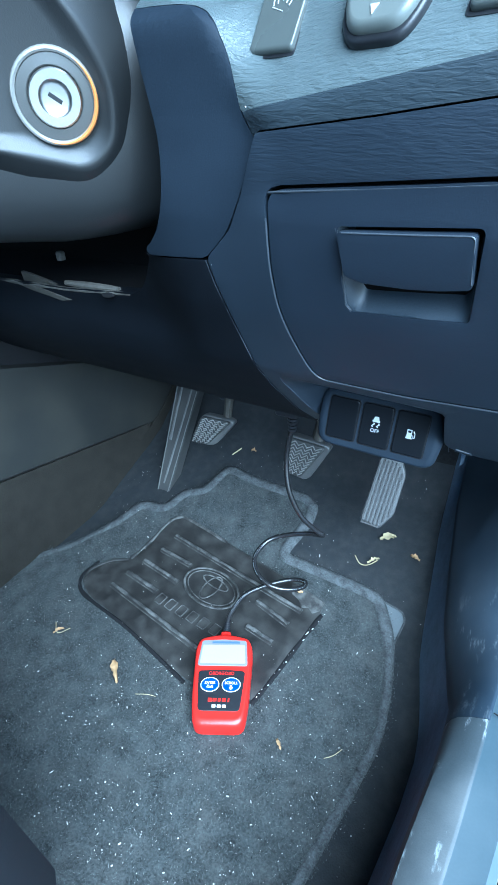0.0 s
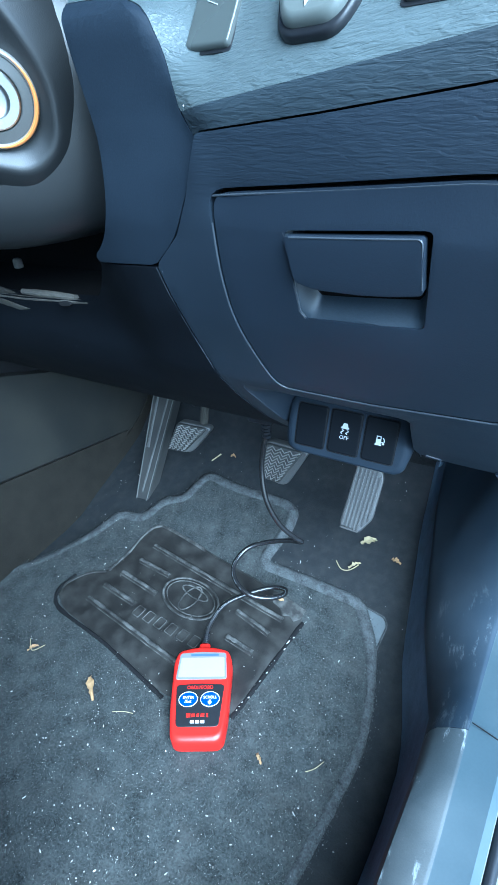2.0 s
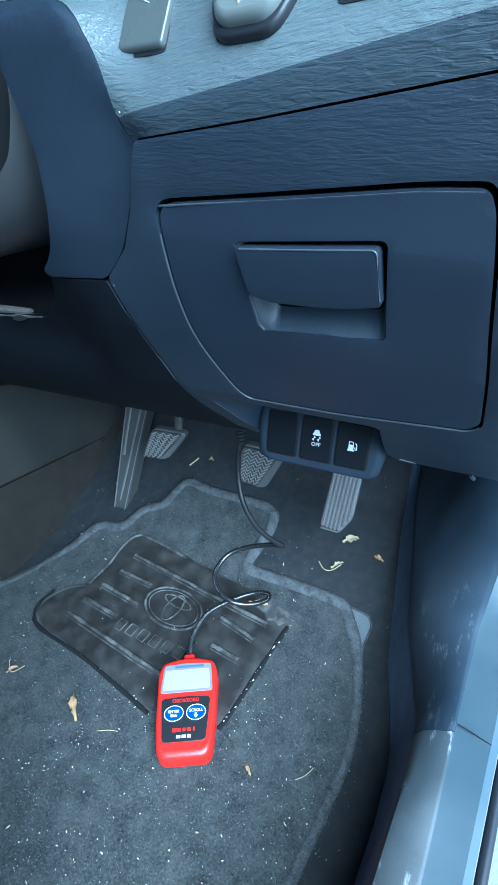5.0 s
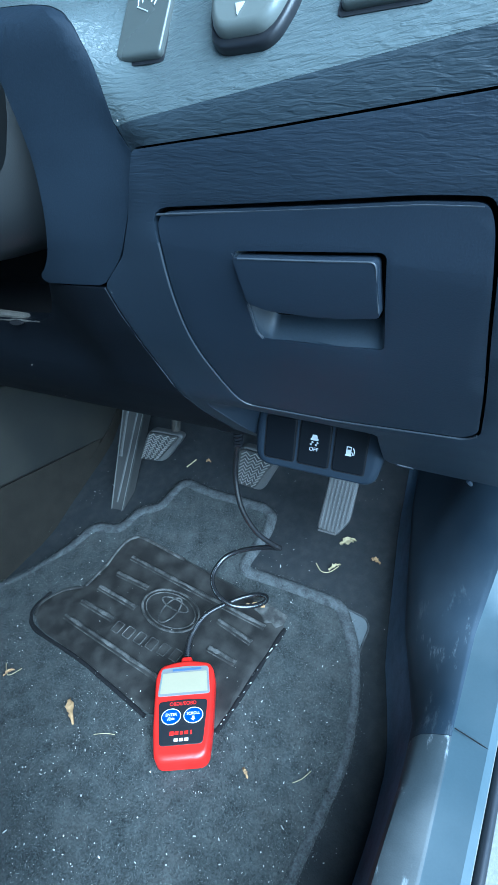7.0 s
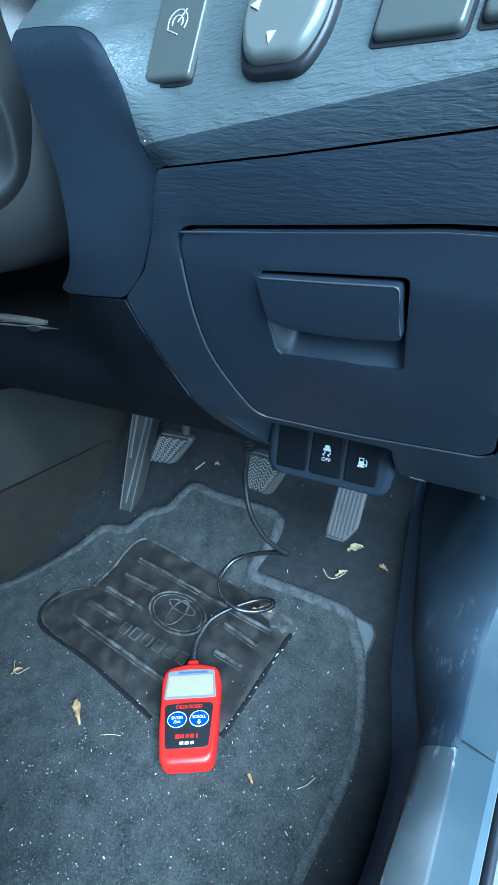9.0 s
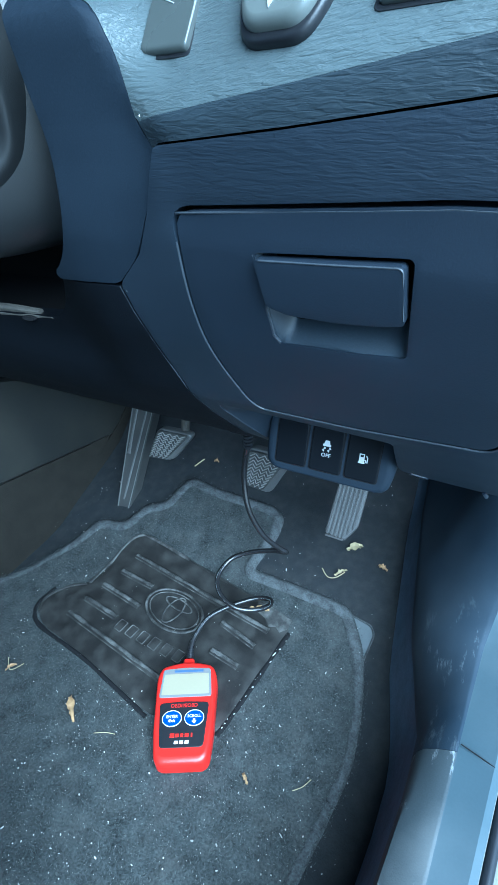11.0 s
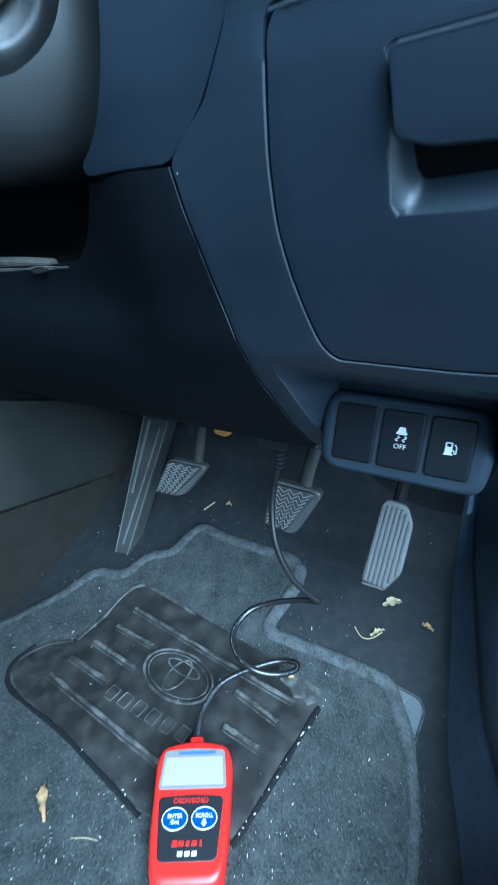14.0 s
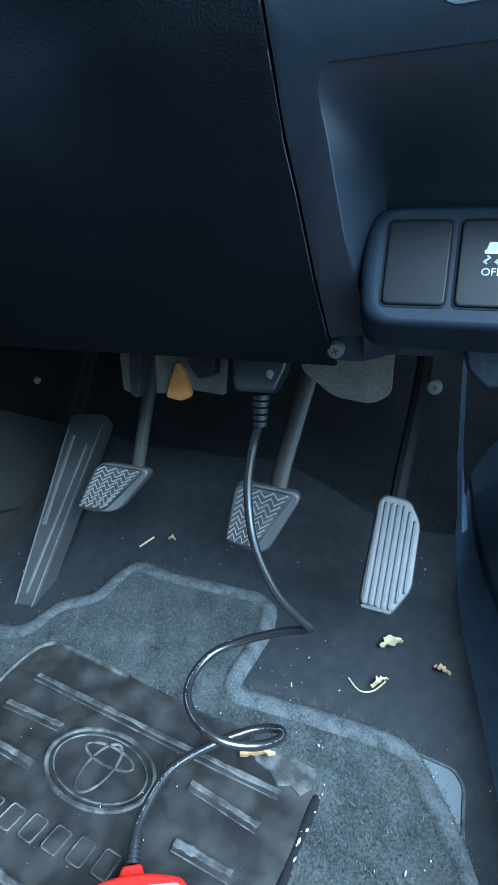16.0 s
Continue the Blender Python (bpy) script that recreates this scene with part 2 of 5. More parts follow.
# ---- mesh tools ----
def part(name, bm, material, parent=None, label="", smooth=40):
    me = bpy.data.meshes.new(name)
    bm.to_mesh(me)
    bm.free()
    me.materials.append(material)
    if smooth:
        me.polygons.foreach_set("use_smooth", [True] * len(me.polygons))
        me.set_sharp_from_angle(angle=radians(smooth))
    ob = new(name, me)
    if parent:
        ob.parent = parent
    if label:
        ob["label"] = label
    return ob


def thing(name, label, category, group="", kind="", at=(0, 0, 0)):
    ob = new(name)
    ob.empty_display_size = 0.02
    return tagged(ob, label, category, group, kind)


def rounded(points, radius, steps=4):
    """A closed outline with its corners rounded."""
    out, n = [], len(points)
    for i, b in enumerate(points):
        a, b, c = Vector(points[i - 1]), Vector(b), Vector(points[(i + 1) % n])
        r = min(radius, (a - b).length * 0.45, (c - b).length * 0.45)
        p, q = b + (a - b).normalized() * r, b + (c - b).normalized() * r
        for k in range(steps + 1):
            u = k / steps
            out.append(tuple(p * (1 - u) ** 2 + b * 2 * u * (1 - u) + q * u * u))
    return out


def curve(points, steps=8, closed=False):
    """Points on a smooth line through the given ones."""
    v = [Vector(p) for p in points]
    n, out = len(v), []
    for i in range(n if closed else n - 1):
        a, b, c, d = (v[(i + k) % n] if closed else v[min(max(i + k, 0), n - 1)] for k in (-1, 0, 1, 2))
        for k in range(steps):
            u = k / steps
            out.append(0.5 * (2 * b + (c - a) * u + (2 * a - 5 * b + 4 * c - d) * u * u + (3 * b - a - 3 * c + d) * u ** 3))
    if not closed:
        out.append(v[-1])
    return out


def tube(bm, points, radius, seg=10, closed=False, flat=1.0):
    """A round bar along points; radius is a number or a list."""
    n = len(points)
    side, rings = None, []
    for i, p in enumerate(points):
        way = (points[(i + 1) % n] - points[i - 1]) if closed else (points[min(i + 1, n - 1)] - points[max(i - 1, 0)])
        way = way.normalized()
        if side is None:
            side = way.cross(Vector((0, 0, 1)))
            if side.length < 0.1:
                side = way.cross(Vector((0, 1, 0)))
        side = (side - way * side.dot(way)).normalized()
        up = side.cross(way)
        r = radius[i] if isinstance(radius, (list, tuple)) else radius
        rings.append([bm.verts.new(p + side * (math.cos(a) * r) + up * (math.sin(a) * r * flat)) for a in (2 * math.pi * k / seg for k in range(seg))])
    for i in range(n if closed else n - 1):
        a, b = rings[i], rings[(i + 1) % n]
        for k in range(seg):
            bm.faces.new((a[k], a[(k + 1) % seg], b[(k + 1) % seg], b[k]))
    if not closed:
        bm.faces.new(rings[0][::-1])
        bm.faces.new(rings[-1])
    return bm


def loft(bm, rings, caps=True):
    """Skin over rings of as many points each."""
    made = [[bm.verts.new(p) for p in ring] for ring in rings]
    for a, b in zip(made, made[1:]):
        for k in range(len(a)):
            bm.faces.new((a[k], a[(k + 1) % len(a)], b[(k + 1) % len(a)], b[k]))
    if caps:
        bm.faces.new(made[0][::-1])
        bm.faces.new(made[-1])
    return bm


def slab(bm, outline, height, m=None, bevel=0.0, inset=0.0, low=0.0):
    """An outline in x, y raised to a height, its upper edge rounded in three steps, then posed by m."""
    m = m or Matrix()
    c = Vector((sum(p[0] for p in outline) / len(outline), sum(p[1] for p in outline) / len(outline)))
    size = max((Vector(p[:2]) - c).length for p in outline)
    levels = [(low, 0.0)]
    if bevel:
        for k in range(4):
            a = k / 3 * math.pi / 2
            levels.append((height - bevel + bevel * math.sin(a), bevel * (1 - math.cos(a)) + inset))
    else:
        levels.append((height, inset))
    levels.append((height, levels[-1][1] + min(0.0006, size * 0.1)))
    levels.append((height, levels[-1][1] + min(0.0006, size * 0.1)))
    rings = []
    for z, shrink in levels:
        s = 1 - shrink / size
        rings.append([m @ Vector((c.x + (p[0] - c.x) * s, c.y + (p[1] - c.y) * s, z)) for p in outline])
    return loft(bm, rings)


def box(bm, centre, size, m=None, bevel=0.002):
    x, y, z = (s / 2 for s in size)
    r = min(bevel, x * 0.8, y * 0.8, z * 0.8)
    outline = rounded([(-x, -y), (x, -y), (x, y), (-x, y)], r, 3)
    return slab(bm, outline, z, (m or Matrix()) @ Matrix.Translation(centre), r, 0, -z)


def words(text, size, m, depth=0.0002):
    """A word as flat raised letters, as a bmesh."""
    cu = bpy.data.curves.new("word", "FONT")
    cu.body, cu.size, cu.align_x, cu.align_y, cu.extrude = text, size, "CENTER", "CENTER", depth
    ob = bpy.data.objects.new("word", cu)
    scene.collection.objects.link(ob)
    me = ob.evaluated_get(bpy.context.evaluated_depsgraph_get()).to_mesh()
    bm = bmesh.new()
    bm.from_mesh(me)
    bm.transform(m)
    bpy.data.objects.remove(ob)
    bpy.data.curves.remove(cu)
    return bm


def ellipse(w, h, n=32):
    return [(w * math.cos(2 * math.pi * k / n), h * math.sin(2 * math.pi * k / n)) for k in range(n)]


def axes(origin, right, up):
    """A pose whose x points right, y up along the surface, z out of it."""
    x = Vector(right).normalized()
    z = x.cross(Vector(up)).normalized()
    y = z.cross(x)
    return Matrix.Translation(origin) @ Matrix((x, y, z)).transposed().to_4x4()


# dashboard's section: depth y over height z
SECTION = [(0.64, 0.045), (0.60, 0.0), (0.57, -0.030), (0.545, -0.051), (0.525, -0.0645), (0.516, -0.0708), (0.511, -0.0742), (0.5065, -0.0761), (0.50, -0.0766), (0.49, -0.0752), (0.48, -0.0725), (0.468, -0.0675), (0.437, -0.0575), (0.40, -0.045),
           (0.3645, -0.031), (0.35, -0.020), (0.33, -0.002), (0.307, 0.020), (0.28, 0.052), (0.265, 0.074), (0.24, 0.11)]
_z = np.linspace(0.24, 0.64, 401)
_y = np.interp(_z, [a for a, b in SECTION][::-1], [b for a, b in SECTION][::-1])
_y = np.convolve(np.pad(_y, 2, mode="edge"), np.ones(5) / 5, mode="valid")


def ease(u):
    u = min(1.0, max(0.0, u))
    return u * u * (3 - 2 * u)


def swell(p):
    """The face round the drawer swells out of the plain section towards the driver's shoulder."""
    k = float(np.interp(p.z, [0.350, 0.362, 0.375, 0.390, 0.405, 0.420, 0.440, 0.455, 0.470, 0.485, 0.497], [0.0, 0.08, 0.28, 0.62, 0.90, 1.0, 1.0, 0.88, 0.55, 0.18, 0.0])) * (0.040 * ease((p.x - 0.085) / 0.05) + 0.018 * ease((p.x - 0.16) / 0.05))
    return p.lerp(Vector((0.307, -0.237, 0.506)), k)


def flat_front(x, z, off=0.0):
    """The plain section: it comes nearer to the seat towards the door, and falls back beside the column."""
    crease = 0.498 + 0.12 * max(0.0, x - 0.195)
    s = z if z < 0.493 else 0.493 + (z - 0.493) * 0.014 / (crease - 0.493) if z < crease else z + 0.507 - crease
    y = float(np.interp(s, _z, _y)) - float(np.interp(z, [0.36, 0.415, 0.45], [0.03, 0.10, 0.14])) * max(0.0, x - 0.2)
    return Vector((x, y + 0.016 * ease((0.135 - x) / 0.06) * ease((z - 0.33) / 0.06) + off, z))


def front(x, z, off=0.0):
    """The dashboard's moulded face at a point of its drawing."""
    return swell(flat_front(x, z, off))


def on_dash(x, z, off=0.0):
    return axes(front(x, z, off), front(x + 0.004, z) - front(x - 0.004, z), front(x, z + 0.004) - front(x, z - 0.004))


def skin(outer, holes=(), off=0.0, thick=0.006, bevel=0.0012, step=0.006, face=front, across=0.009):
    """A moulded panel that follows the dashboard's section, with an outline and openings in x, z and rounded rims."""
    bm = bmesh.new()
    for loop in (outer, *holes):
        v = [bm.verts.new((p[0], 0, p[1])) for p in loop]
        for i in range(len(v)):
            bm.edges.new((v[i - 1], v[i]))
    bmesh.ops.triangle_fill(bm, use_beauty=True, use_dissolve=False, edges=bm.edges[:])
    low, high = min(p[1] for p in outer), max(p[1] for p in outer)
    for z in np.arange(low + step, high, step):
        bmesh.ops.bisect_plane(bm, geom=bm.verts[:] + bm.edges[:] + bm.faces[:], dist=1e-6, plane_co=(0, 0, z), plane_no=(0, 0, 1))
    for x in np.arange(min(p[0] for p in outer) + across, max(p[0] for p in outer), across):
        bmesh.ops.bisect_plane(bm, geom=bm.verts[:] + bm.edges[:] + bm.faces[:], dist=1e-6, plane_co=(x, 0, 0), plane_no=(1, 0, 0))
    rim = [e for e in bm.edges if e.is_boundary]
    made = bmesh.ops.extrude_edge_only(bm, edges=rim)["geom"]
    for v in bm.verts:
        v.co = face(v.co.x, v.co.z, off)
    for v in made:
        if isinstance(v, bmesh.types.BMVert):
            v.co.y += thick
    bmesh.ops.recalc_face_normals(bm, faces=bm.faces[:])
    if bevel:
        bmesh.ops.bevel(bm, geom=[e for e in rim if e.is_valid], offset=bevel, segments=3, profile=0.5, affect="EDGES", clamp_overlap=True)
    return bm


# floor's section: height over depth y
def ground(y):
    return float(np.interp(y, [-1, 0.07, 0.10, 0.14, 0.18, 0.22, 0.26, 0.31, 0.37, 0.44, 0.56], [-0.008, -0.008, -0.004, 0.010, 0.022, 0.034, 0.049, 0.085, 0.16, 0.30, 0.56]))


def drape(outline, rise, thick=0.006, bevel=0.0015, step=0.012, bump=0.0):
    """A sheet lying on the floor with an outline in x, y."""
    bm = bmesh.new()
    v = [bm.verts.new((p[0], p[1], 0)) for p in outline]
    bm.faces.new(v)
    lo, hi = [min(p[k] for p in outline) for k in (0, 1)], [max(p[k] for p in outline) for k in (0, 1)]
    for axis in (0, 1):
        for c in np.arange(lo[axis] + step, hi[axis], step):
            co, no = [0, 0, 0], [0, 0, 0]
            co[axis], no[axis] = c, 1
            bmesh.ops.bisect_plane(bm, geom=bm.verts[:] + bm.edges[:] + bm.faces[:], dist=1e-6, plane_co=co, plane_no=no)
    rim = [e for e in bm.edges if e.is_boundary]
    made = bmesh.ops.extrude_edge_only(bm, edges=rim)["geom"]
    for v in bm.verts:
        v.co.z = ground(v.co.y) + rise + bump * noise.noise(v.co * 14)
    for v in made:
        if isinstance(v, bmesh.types.BMVert):
            v.co.z -= thick
    bmesh.ops.recalc_face_normals(bm, faces=bm.faces[:])
    if bevel:
        bmesh.ops.bevel(bm, geom=[e for e in rim if e.is_valid], offset=bevel, segments=2, profile=0.5, affect="EDGES", clamp_overlap=True)
    return bm

# ---- the footwell and the car round it ----
bm = bmesh.new()
def shade_edge(x):
    """Where the floor covering ends under the toe board's dark sheet."""
    return 0.352 - 0.040 * ease((x - 0.04) / 0.22) + 0.004 * noise.noise((x * 12, 0.3, 2))


xs = np.linspace(-0.30, 0.345, 60)
grid = [[bm.verts.new((x, y, ground(y) + 0.0015 * noise.noise((x * 9, y * 9, 1)))) for x in xs] for y in np.linspace(-0.95, 0.0, 20)]
grid += [[bm.verts.new((x, y, ground(y) + 0.0015 * noise.noise((x * 9, y * 9, 1)))) for x in xs for y in [k / 40 * shade_edge(x)]] for k in range(1, 41)]
for a, b in zip(grid, grid[1:]):
    for k in range(len(xs) - 1):
        bm.faces.new((a[k], a[k + 1], b[k + 1], b[k]))
floor = tagged(part("floor", bm, VINYL), "dusty black vinyl footwell floor rising to the toe board", "floor", kind="structure")


# steep upper toe board, its sheet toned for shade, bulging over the floor's edge
bm = bmesh.new()
rows = [[bm.verts.new((x, y, ground(y) + 0.0015 * noise.noise((x * 9, y * 9, 4)) - 0.003 + 0.0042 * ease(k / 5))) for x in xs for y in [shade_edge(x) - 0.018 + (0.578 - shade_edge(x)) * k / 44]] for k in range(45)]
for a, b in zip(rows, rows[1:]):
    for k in range(len(xs) - 1):
        bm.faces.new((a[k], a[k + 1], b[k + 1], b[k]))
tagged(part("wall_toe_board", bm, TOE_SHADE), "dark matt sheet on the toe board, standing in for shade", "wall", kind="structure")


def wall(name, bm, material, label, category):
    return tagged(part(name, bm, material), label, category, kind="structure")


# side wall: dark lining, moulded trim over it, then the painted threshold
def foot_x(y):
    return float(np.interp(y, [-0.95, -0.30, -0.136, -0.08, -0.025, 0.015, 0.07, 0.14, 0.23, 0.50], [0.222, 0.306, 0.325, 0.333, 0.3365, 0.330, 0.317, 0.308, 0.298, 0.285]))


def edge_x(y):
    return 0.3625 + 0.145 * y if y < -0.02 else 0.3625 + 0.17 * y


def sill_x(y):
    return float(np.interp(y, [-0.95, -0.131, -0.0432, 0.0416, 0.0875, 0.6], [0.240, 0.3501, 0.3594, 0.3696, 0.3784, 0.475]))


def rise(y):
    return float(np.interp(y, [-1, 0.04, 0.07, 0.10, 0.13, 0.16, 0.6], [0, 0, 0.02, 0.08, 0.22, 0.48, 0.50]))


bm = bmesh.new()
loft(bm, [[(x, y, z) for x, z in ((foot_x(y) - 0.016, ground(y) - 0.012), (foot_x(y) - 0.008, ground(y) + 0.012), (foot_x(y) - 0.003, ground(y) * 0.6 + 0.05), (foot_x(y) + 0.001, ground(y) * 0.4 + 0.116 - 0.034 * min(1, max(0, (y + 0.07) / 0.08))), (foot_x(y) + 0.02, ground(y) * 0.4 + 0.082), (foot_x(y) + 0.02, -0.03))] for y in np.linspace(-0.95, 0.52, 70)])
wall("wall_side", bm, KERB, "dark carpet lining under the sill trim", "wall")


def trim_strip(name, y0, y1, material, label):
    bm = bmesh.new()
    rings = []
    for y in np.linspace(y0, y1, 50):
        f, e, g, r = foot_x(y), edge_x(y), ground(y) * 0.4, rise(y)
        w = (sill_x(y) - f) / 0.80
        k = min(1.0, max(0.0, (y + 0.07) / 0.08))
        low, mid = 0.122 - 0.040 * k, 0.129 - 0.021 * k
        rings.append([(x, y, z) for x, z in ((f + 0.004, 0.04 + g), (f - 0.001, low - 0.008 + g), (f + 0.001, low + 0.004 + g), (f + 0.16 * w, mid + g), (f + 0.42 * w, 0.1325 - 0.0095 * k + g * 0.8 + 0.2 * r), (f + 0.72 * w, 0.1363 - 0.0028 * k + g * 0.6 + 0.56 * r), (f + 0.76 * w, 0.1364 - 0.0028 * k + g * 0.6 + 0.60 * r), (f + 0.80 * w, 0.1364 - 0.0028 * k + g * 0.6 + 0.66 * r), (f + 0.80 * w, 0.05))])
    loft(bm, rings)
    return wall(name, bm, material, label, "trim")


trim_strip("trim_kick", -0.0486, 0.50, TRIM, "scuffed dark blue-grey moulded kick panel")
trim_strip("trim_sill", -0.95, -0.0490, SILLTRIM, "scuffed grey plastic sill trim")

bm = bmesh.new()
rings = []
for y in np.linspace(-0.95, 0.50, 70):
    e, r = edge_x(y), rise(y - 0.03)
    k, s = min(1.0, max(0.0, (y + 0.07) / 0.08)), sill_x(y) - 0.0004
    rings.append([(x, y, z + r) for x, z in ((s, 0.05), (s, 0.1360 - 0.0028 * k + ground(y) * 0.24), (s + 0.002, 0.1362 - 0.0026 * k + ground(y) * 0.24), (e + 0.026, 0.1375), (e + 0.031, 0.134), (e + 0.033, 0.11), (e + 0.033, 0.0))])
loft(bm, rings)
threshold = wall("trim_threshold", bm, SILL, "pale blue-grey painted door threshold", "trim")
bm = bmesh.new()
tube(bm, [Vector((0.3600, -0.0436, 0.1360)), Vector((0.372, -0.0470, 0.1366)), Vector((0.3815, -0.0500, 0.1371))], 0.0005, 6)
part("joint", bm, MATT, threshold, "fine dark joint across the threshold")

bm = bmesh.new()
tube(bm, [Vector((edge_x(y) + 0.036, y, 0.126 + rise(y - 0.03))) for y in np.linspace(-0.95, 0.30, 50)], 0.0035)
wall("trim_seal", bm, BLACK, "black rubber door seal along the threshold", "seal")

# the ground outside the open door
bm = bmesh.new()
for x0, x1, y0, y1 in ((-60, 60, -60, 60),):
    bm.faces.new([bm.verts.new(p) for p in ((x0, y0, -0.35), (x1, y0, -0.35), (x1, y1, -0.35), (x0, y1, -0.35))])
PAVING = surface("pale_paving", (0.15, 0.15, 0.145), 0.85, grain=200, relief=0.4, vary=0.2, stain=4)
wall("ground", bm, PAVING, "pale concrete ground under the car and outside its open door", "ground")

# firewall, roof, rear and far side, which close the cabin
bm = bmesh.new()
box(bm, (0.02, 0.58, 0.30), (0.75, 0.04, 0.75))
wall("wall_front", bm, BLACK, "black felt-lined bulkhead behind the pedals", "wall")
# unseen roof, carried forward over the dashboard to cut light on its left
bm = bmesh.new()
box(bm, (-0.37, -0.565, 0.98), (1.46, 1.13, 0.03), bevel=0.01)
wall("ceiling", bm, LINING, "unseen pale grey cloth roof lining, carried forward to block light", "ceiling")
bm = bmesh.new()
box(bm, (-0.35, -1.12, 0.45), (1.5, 0.04, 1.2))
wall("wall_rear", bm, SEAT, "dark cloth rear of the cabin", "wall")
bm = bmesh.new()
box(bm, (-1.10, -0.2, 0.30), (0.04, 1.8, 0.75))
wall("wall_far", bm, CONSOLE, "dark grey lining of the far door", "wall")


# ---- centre console ----
console = thing("centre_console", "dull grey plastic centre console beside the footwell", "console")
def panel_top(y):
    return 0.2715 - 0.36 * max(-0.05, y)


def panel_seam(y):
    return 0.1225 - 0.25 * max(-0.10, y)


bm = bmesh.new()
rings = []
for y in np.linspace(-0.9, 0.40, 44):
    t, b = panel_top(y), max(panel_seam(y), 0.02)
    rings.append([(x, y, z) for x, z in ((-0.30, b + 0.001), (-0.205, b + 0.001), (-0.199, b + 0.007), (-0.198, t - 0.02), (-0.203, t), (-0.30, t))])
loft(bm, rings)
part("side_panel", bm, CONSOLE, console)
bm = bmesh.new()
rings = []
for y in np.linspace(-0.9, 0.50, 44):
    g, b = ground(y), max(panel_seam(y), ground(y) + 0.03)
    rings.append([(x, y, z) for x, z in ((-0.30, -0.02), (-0.19, g - 0.012), (-0.197, g + 0.02), (-0.202, b - 0.012), (-0.206, b - 0.001), (-0.30, b - 0.001))])
loft(bm, rings)
part("lower_trim", bm, CONSOLE_CARPET, console, "worn dark carpet trim below the seam")
bm = bmesh.new()
rings = []
for y in np.linspace(-0.02, 0.56, 24):
    rings.append([(x, y, z) for x, z in ((-0.30, -0.02), (-0.222, -0.02), (-0.222, 0.36), (-0.30, 0.36))])
loft(bm, rings)
part("inner_wall", bm, MATT, console)

# ---- dashboard ----
dash = thing("dashboard", "dark blue-black grained plastic dashboard lower part", "dashboard")

# left lower cover, under the column
SEAM = [(0.1512, 0.4320), (0.1530, 0.4180), (0.1568, 0.4025), (0.1606, 0.3873), (0.1650, 0.3690), (0.1670, 0.3600), (0.1690, 0.3435), (0.1712, 0.3320), (0.1745, 0.3080), (0.1780, 0.2840)]
LOWER = rounded([(-0.34, 0.40), (-0.165, 0.392), (0.0, 0.3935), (0.0740, 0.3985), (0.0880, 0.4100), (0.1065, 0.4308)], 0.006, 5)[6:-1] + [(x - 0.0005, z) for x, z in SEAM] + [(0.1790, 0.2700), (-0.34, 0.268), (-0.34, 0.40)]
part("lower_cover", skin(LOWER, thick=0.012, bevel=0.0018), UNDER, dash, "matt dark lower cover, shade included in its colour", smooth=30)

# surround of the drawer, right down to the lower lip
DRAWER = rounded([(0.1938, 0.4682), (0.2397, 0.4712), (0.2703, 0.4733), (0.2953, 0.4752), (0.3125, 0.4752), (0.3152, 0.4690), (0.3179, 0.4532), (0.3205, 0.4321), (0.3245, 0.4041), (0.3270, 0.3770), (0.3220, 0.3715), (0.3067, 0.3700), (0.2600, 0.3655), (0.2115, 0.3645),
                  (0.2050, 0.3700), (0.2000, 0.3800), (0.1945, 0.3935), (0.1900, 0.4100), (0.1893, 0.4300), (0.1909, 0.4470)], 0.0085, 4)
HOLE = [(0.258 + (x - 0.258) * 1.018, 0.42 + (z - 0.42) * (1.034 if z > 0.42 else 1.022)) for x, z in DRAWER]
SURROUND = rounded([(0.1938, 0.4898), (0.2448, 0.4936), (0.3025, 0.4990), (0.345, 0.5030), (0.352, 0.43), (0.352, 0.303), (0.3050, 0.3000), (0.2935, 0.3010), (0.2860, 0.3055), (0.2825, 0.3130), (0.2822, 0.3575), (0.1815, 0.3575), (0.1795, 0.3535), (0.1820, 0.3430), (0.1862, 0.3205), (0.1922, 0.3010), (0.1935, 0.286)]
                   + [(x + 0.0005, z) for x, z in SEAM[::-1]] + [(0.1533, 0.4350), (0.1697, 0.4492), (0.1800, 0.4650), (0.1880, 0.4790)], 0.002)
part("drawer_surround", skin(SURROUND, [HOLE], thick=0.014, bevel=0.0036), GRAINED, dash, smooth=30)

# upper fascia, whose left flank turns down into the bezel beside the column
_bz = np.linspace(0.42, 0.60, 181)
_by = np.interp(_bz, [0.42, 0.435, 0.45, 0.47, 0.50, 0.53, 0.60], [-0.0520, -0.0555, -0.0610, -0.0665, -0.0705, -0.0725, -0.030])
_by = np.convolve(np.pad(_by, 10, mode="edge"), np.ones(21) / 21, mode="valid")


def fascia_face(x, z, off=0.0):
    bezel = float(np.interp(z, _bz, _by))
    edge = float(np.interp(z, [0.480, 0.4960, 0.5039, 0.5134, 0.5214, 0.5275, 0.5310, 0.5340], [0.196, 0.1858, 0.1836, 0.1808, 0.1768, 0.1722, 0.1655, 0.150]))
    w = max(ease((x - edge + 0.005) / 0.020), ease((z - 0.5270) / 0.020))
    return swell(Vector((x, bezel * (1 - w) + flat_front(x, z).y * w + off, z)))


FLANK = [tuple(q.xz) for q in curve([(0.1900, 0, 0.4885), (0.1858, 0, 0.4960), (0.1836, 0, 0.5039), (0.1808, 0, 0.5134), (0.1768, 0, 0.5214), (0.1722, 0, 0.5275), (0.1655, 0, 0.5310), (0.157, 0, 0.5325), (0.145, 0, 0.5334), (0.133, 0, 0.5338)], 4)]
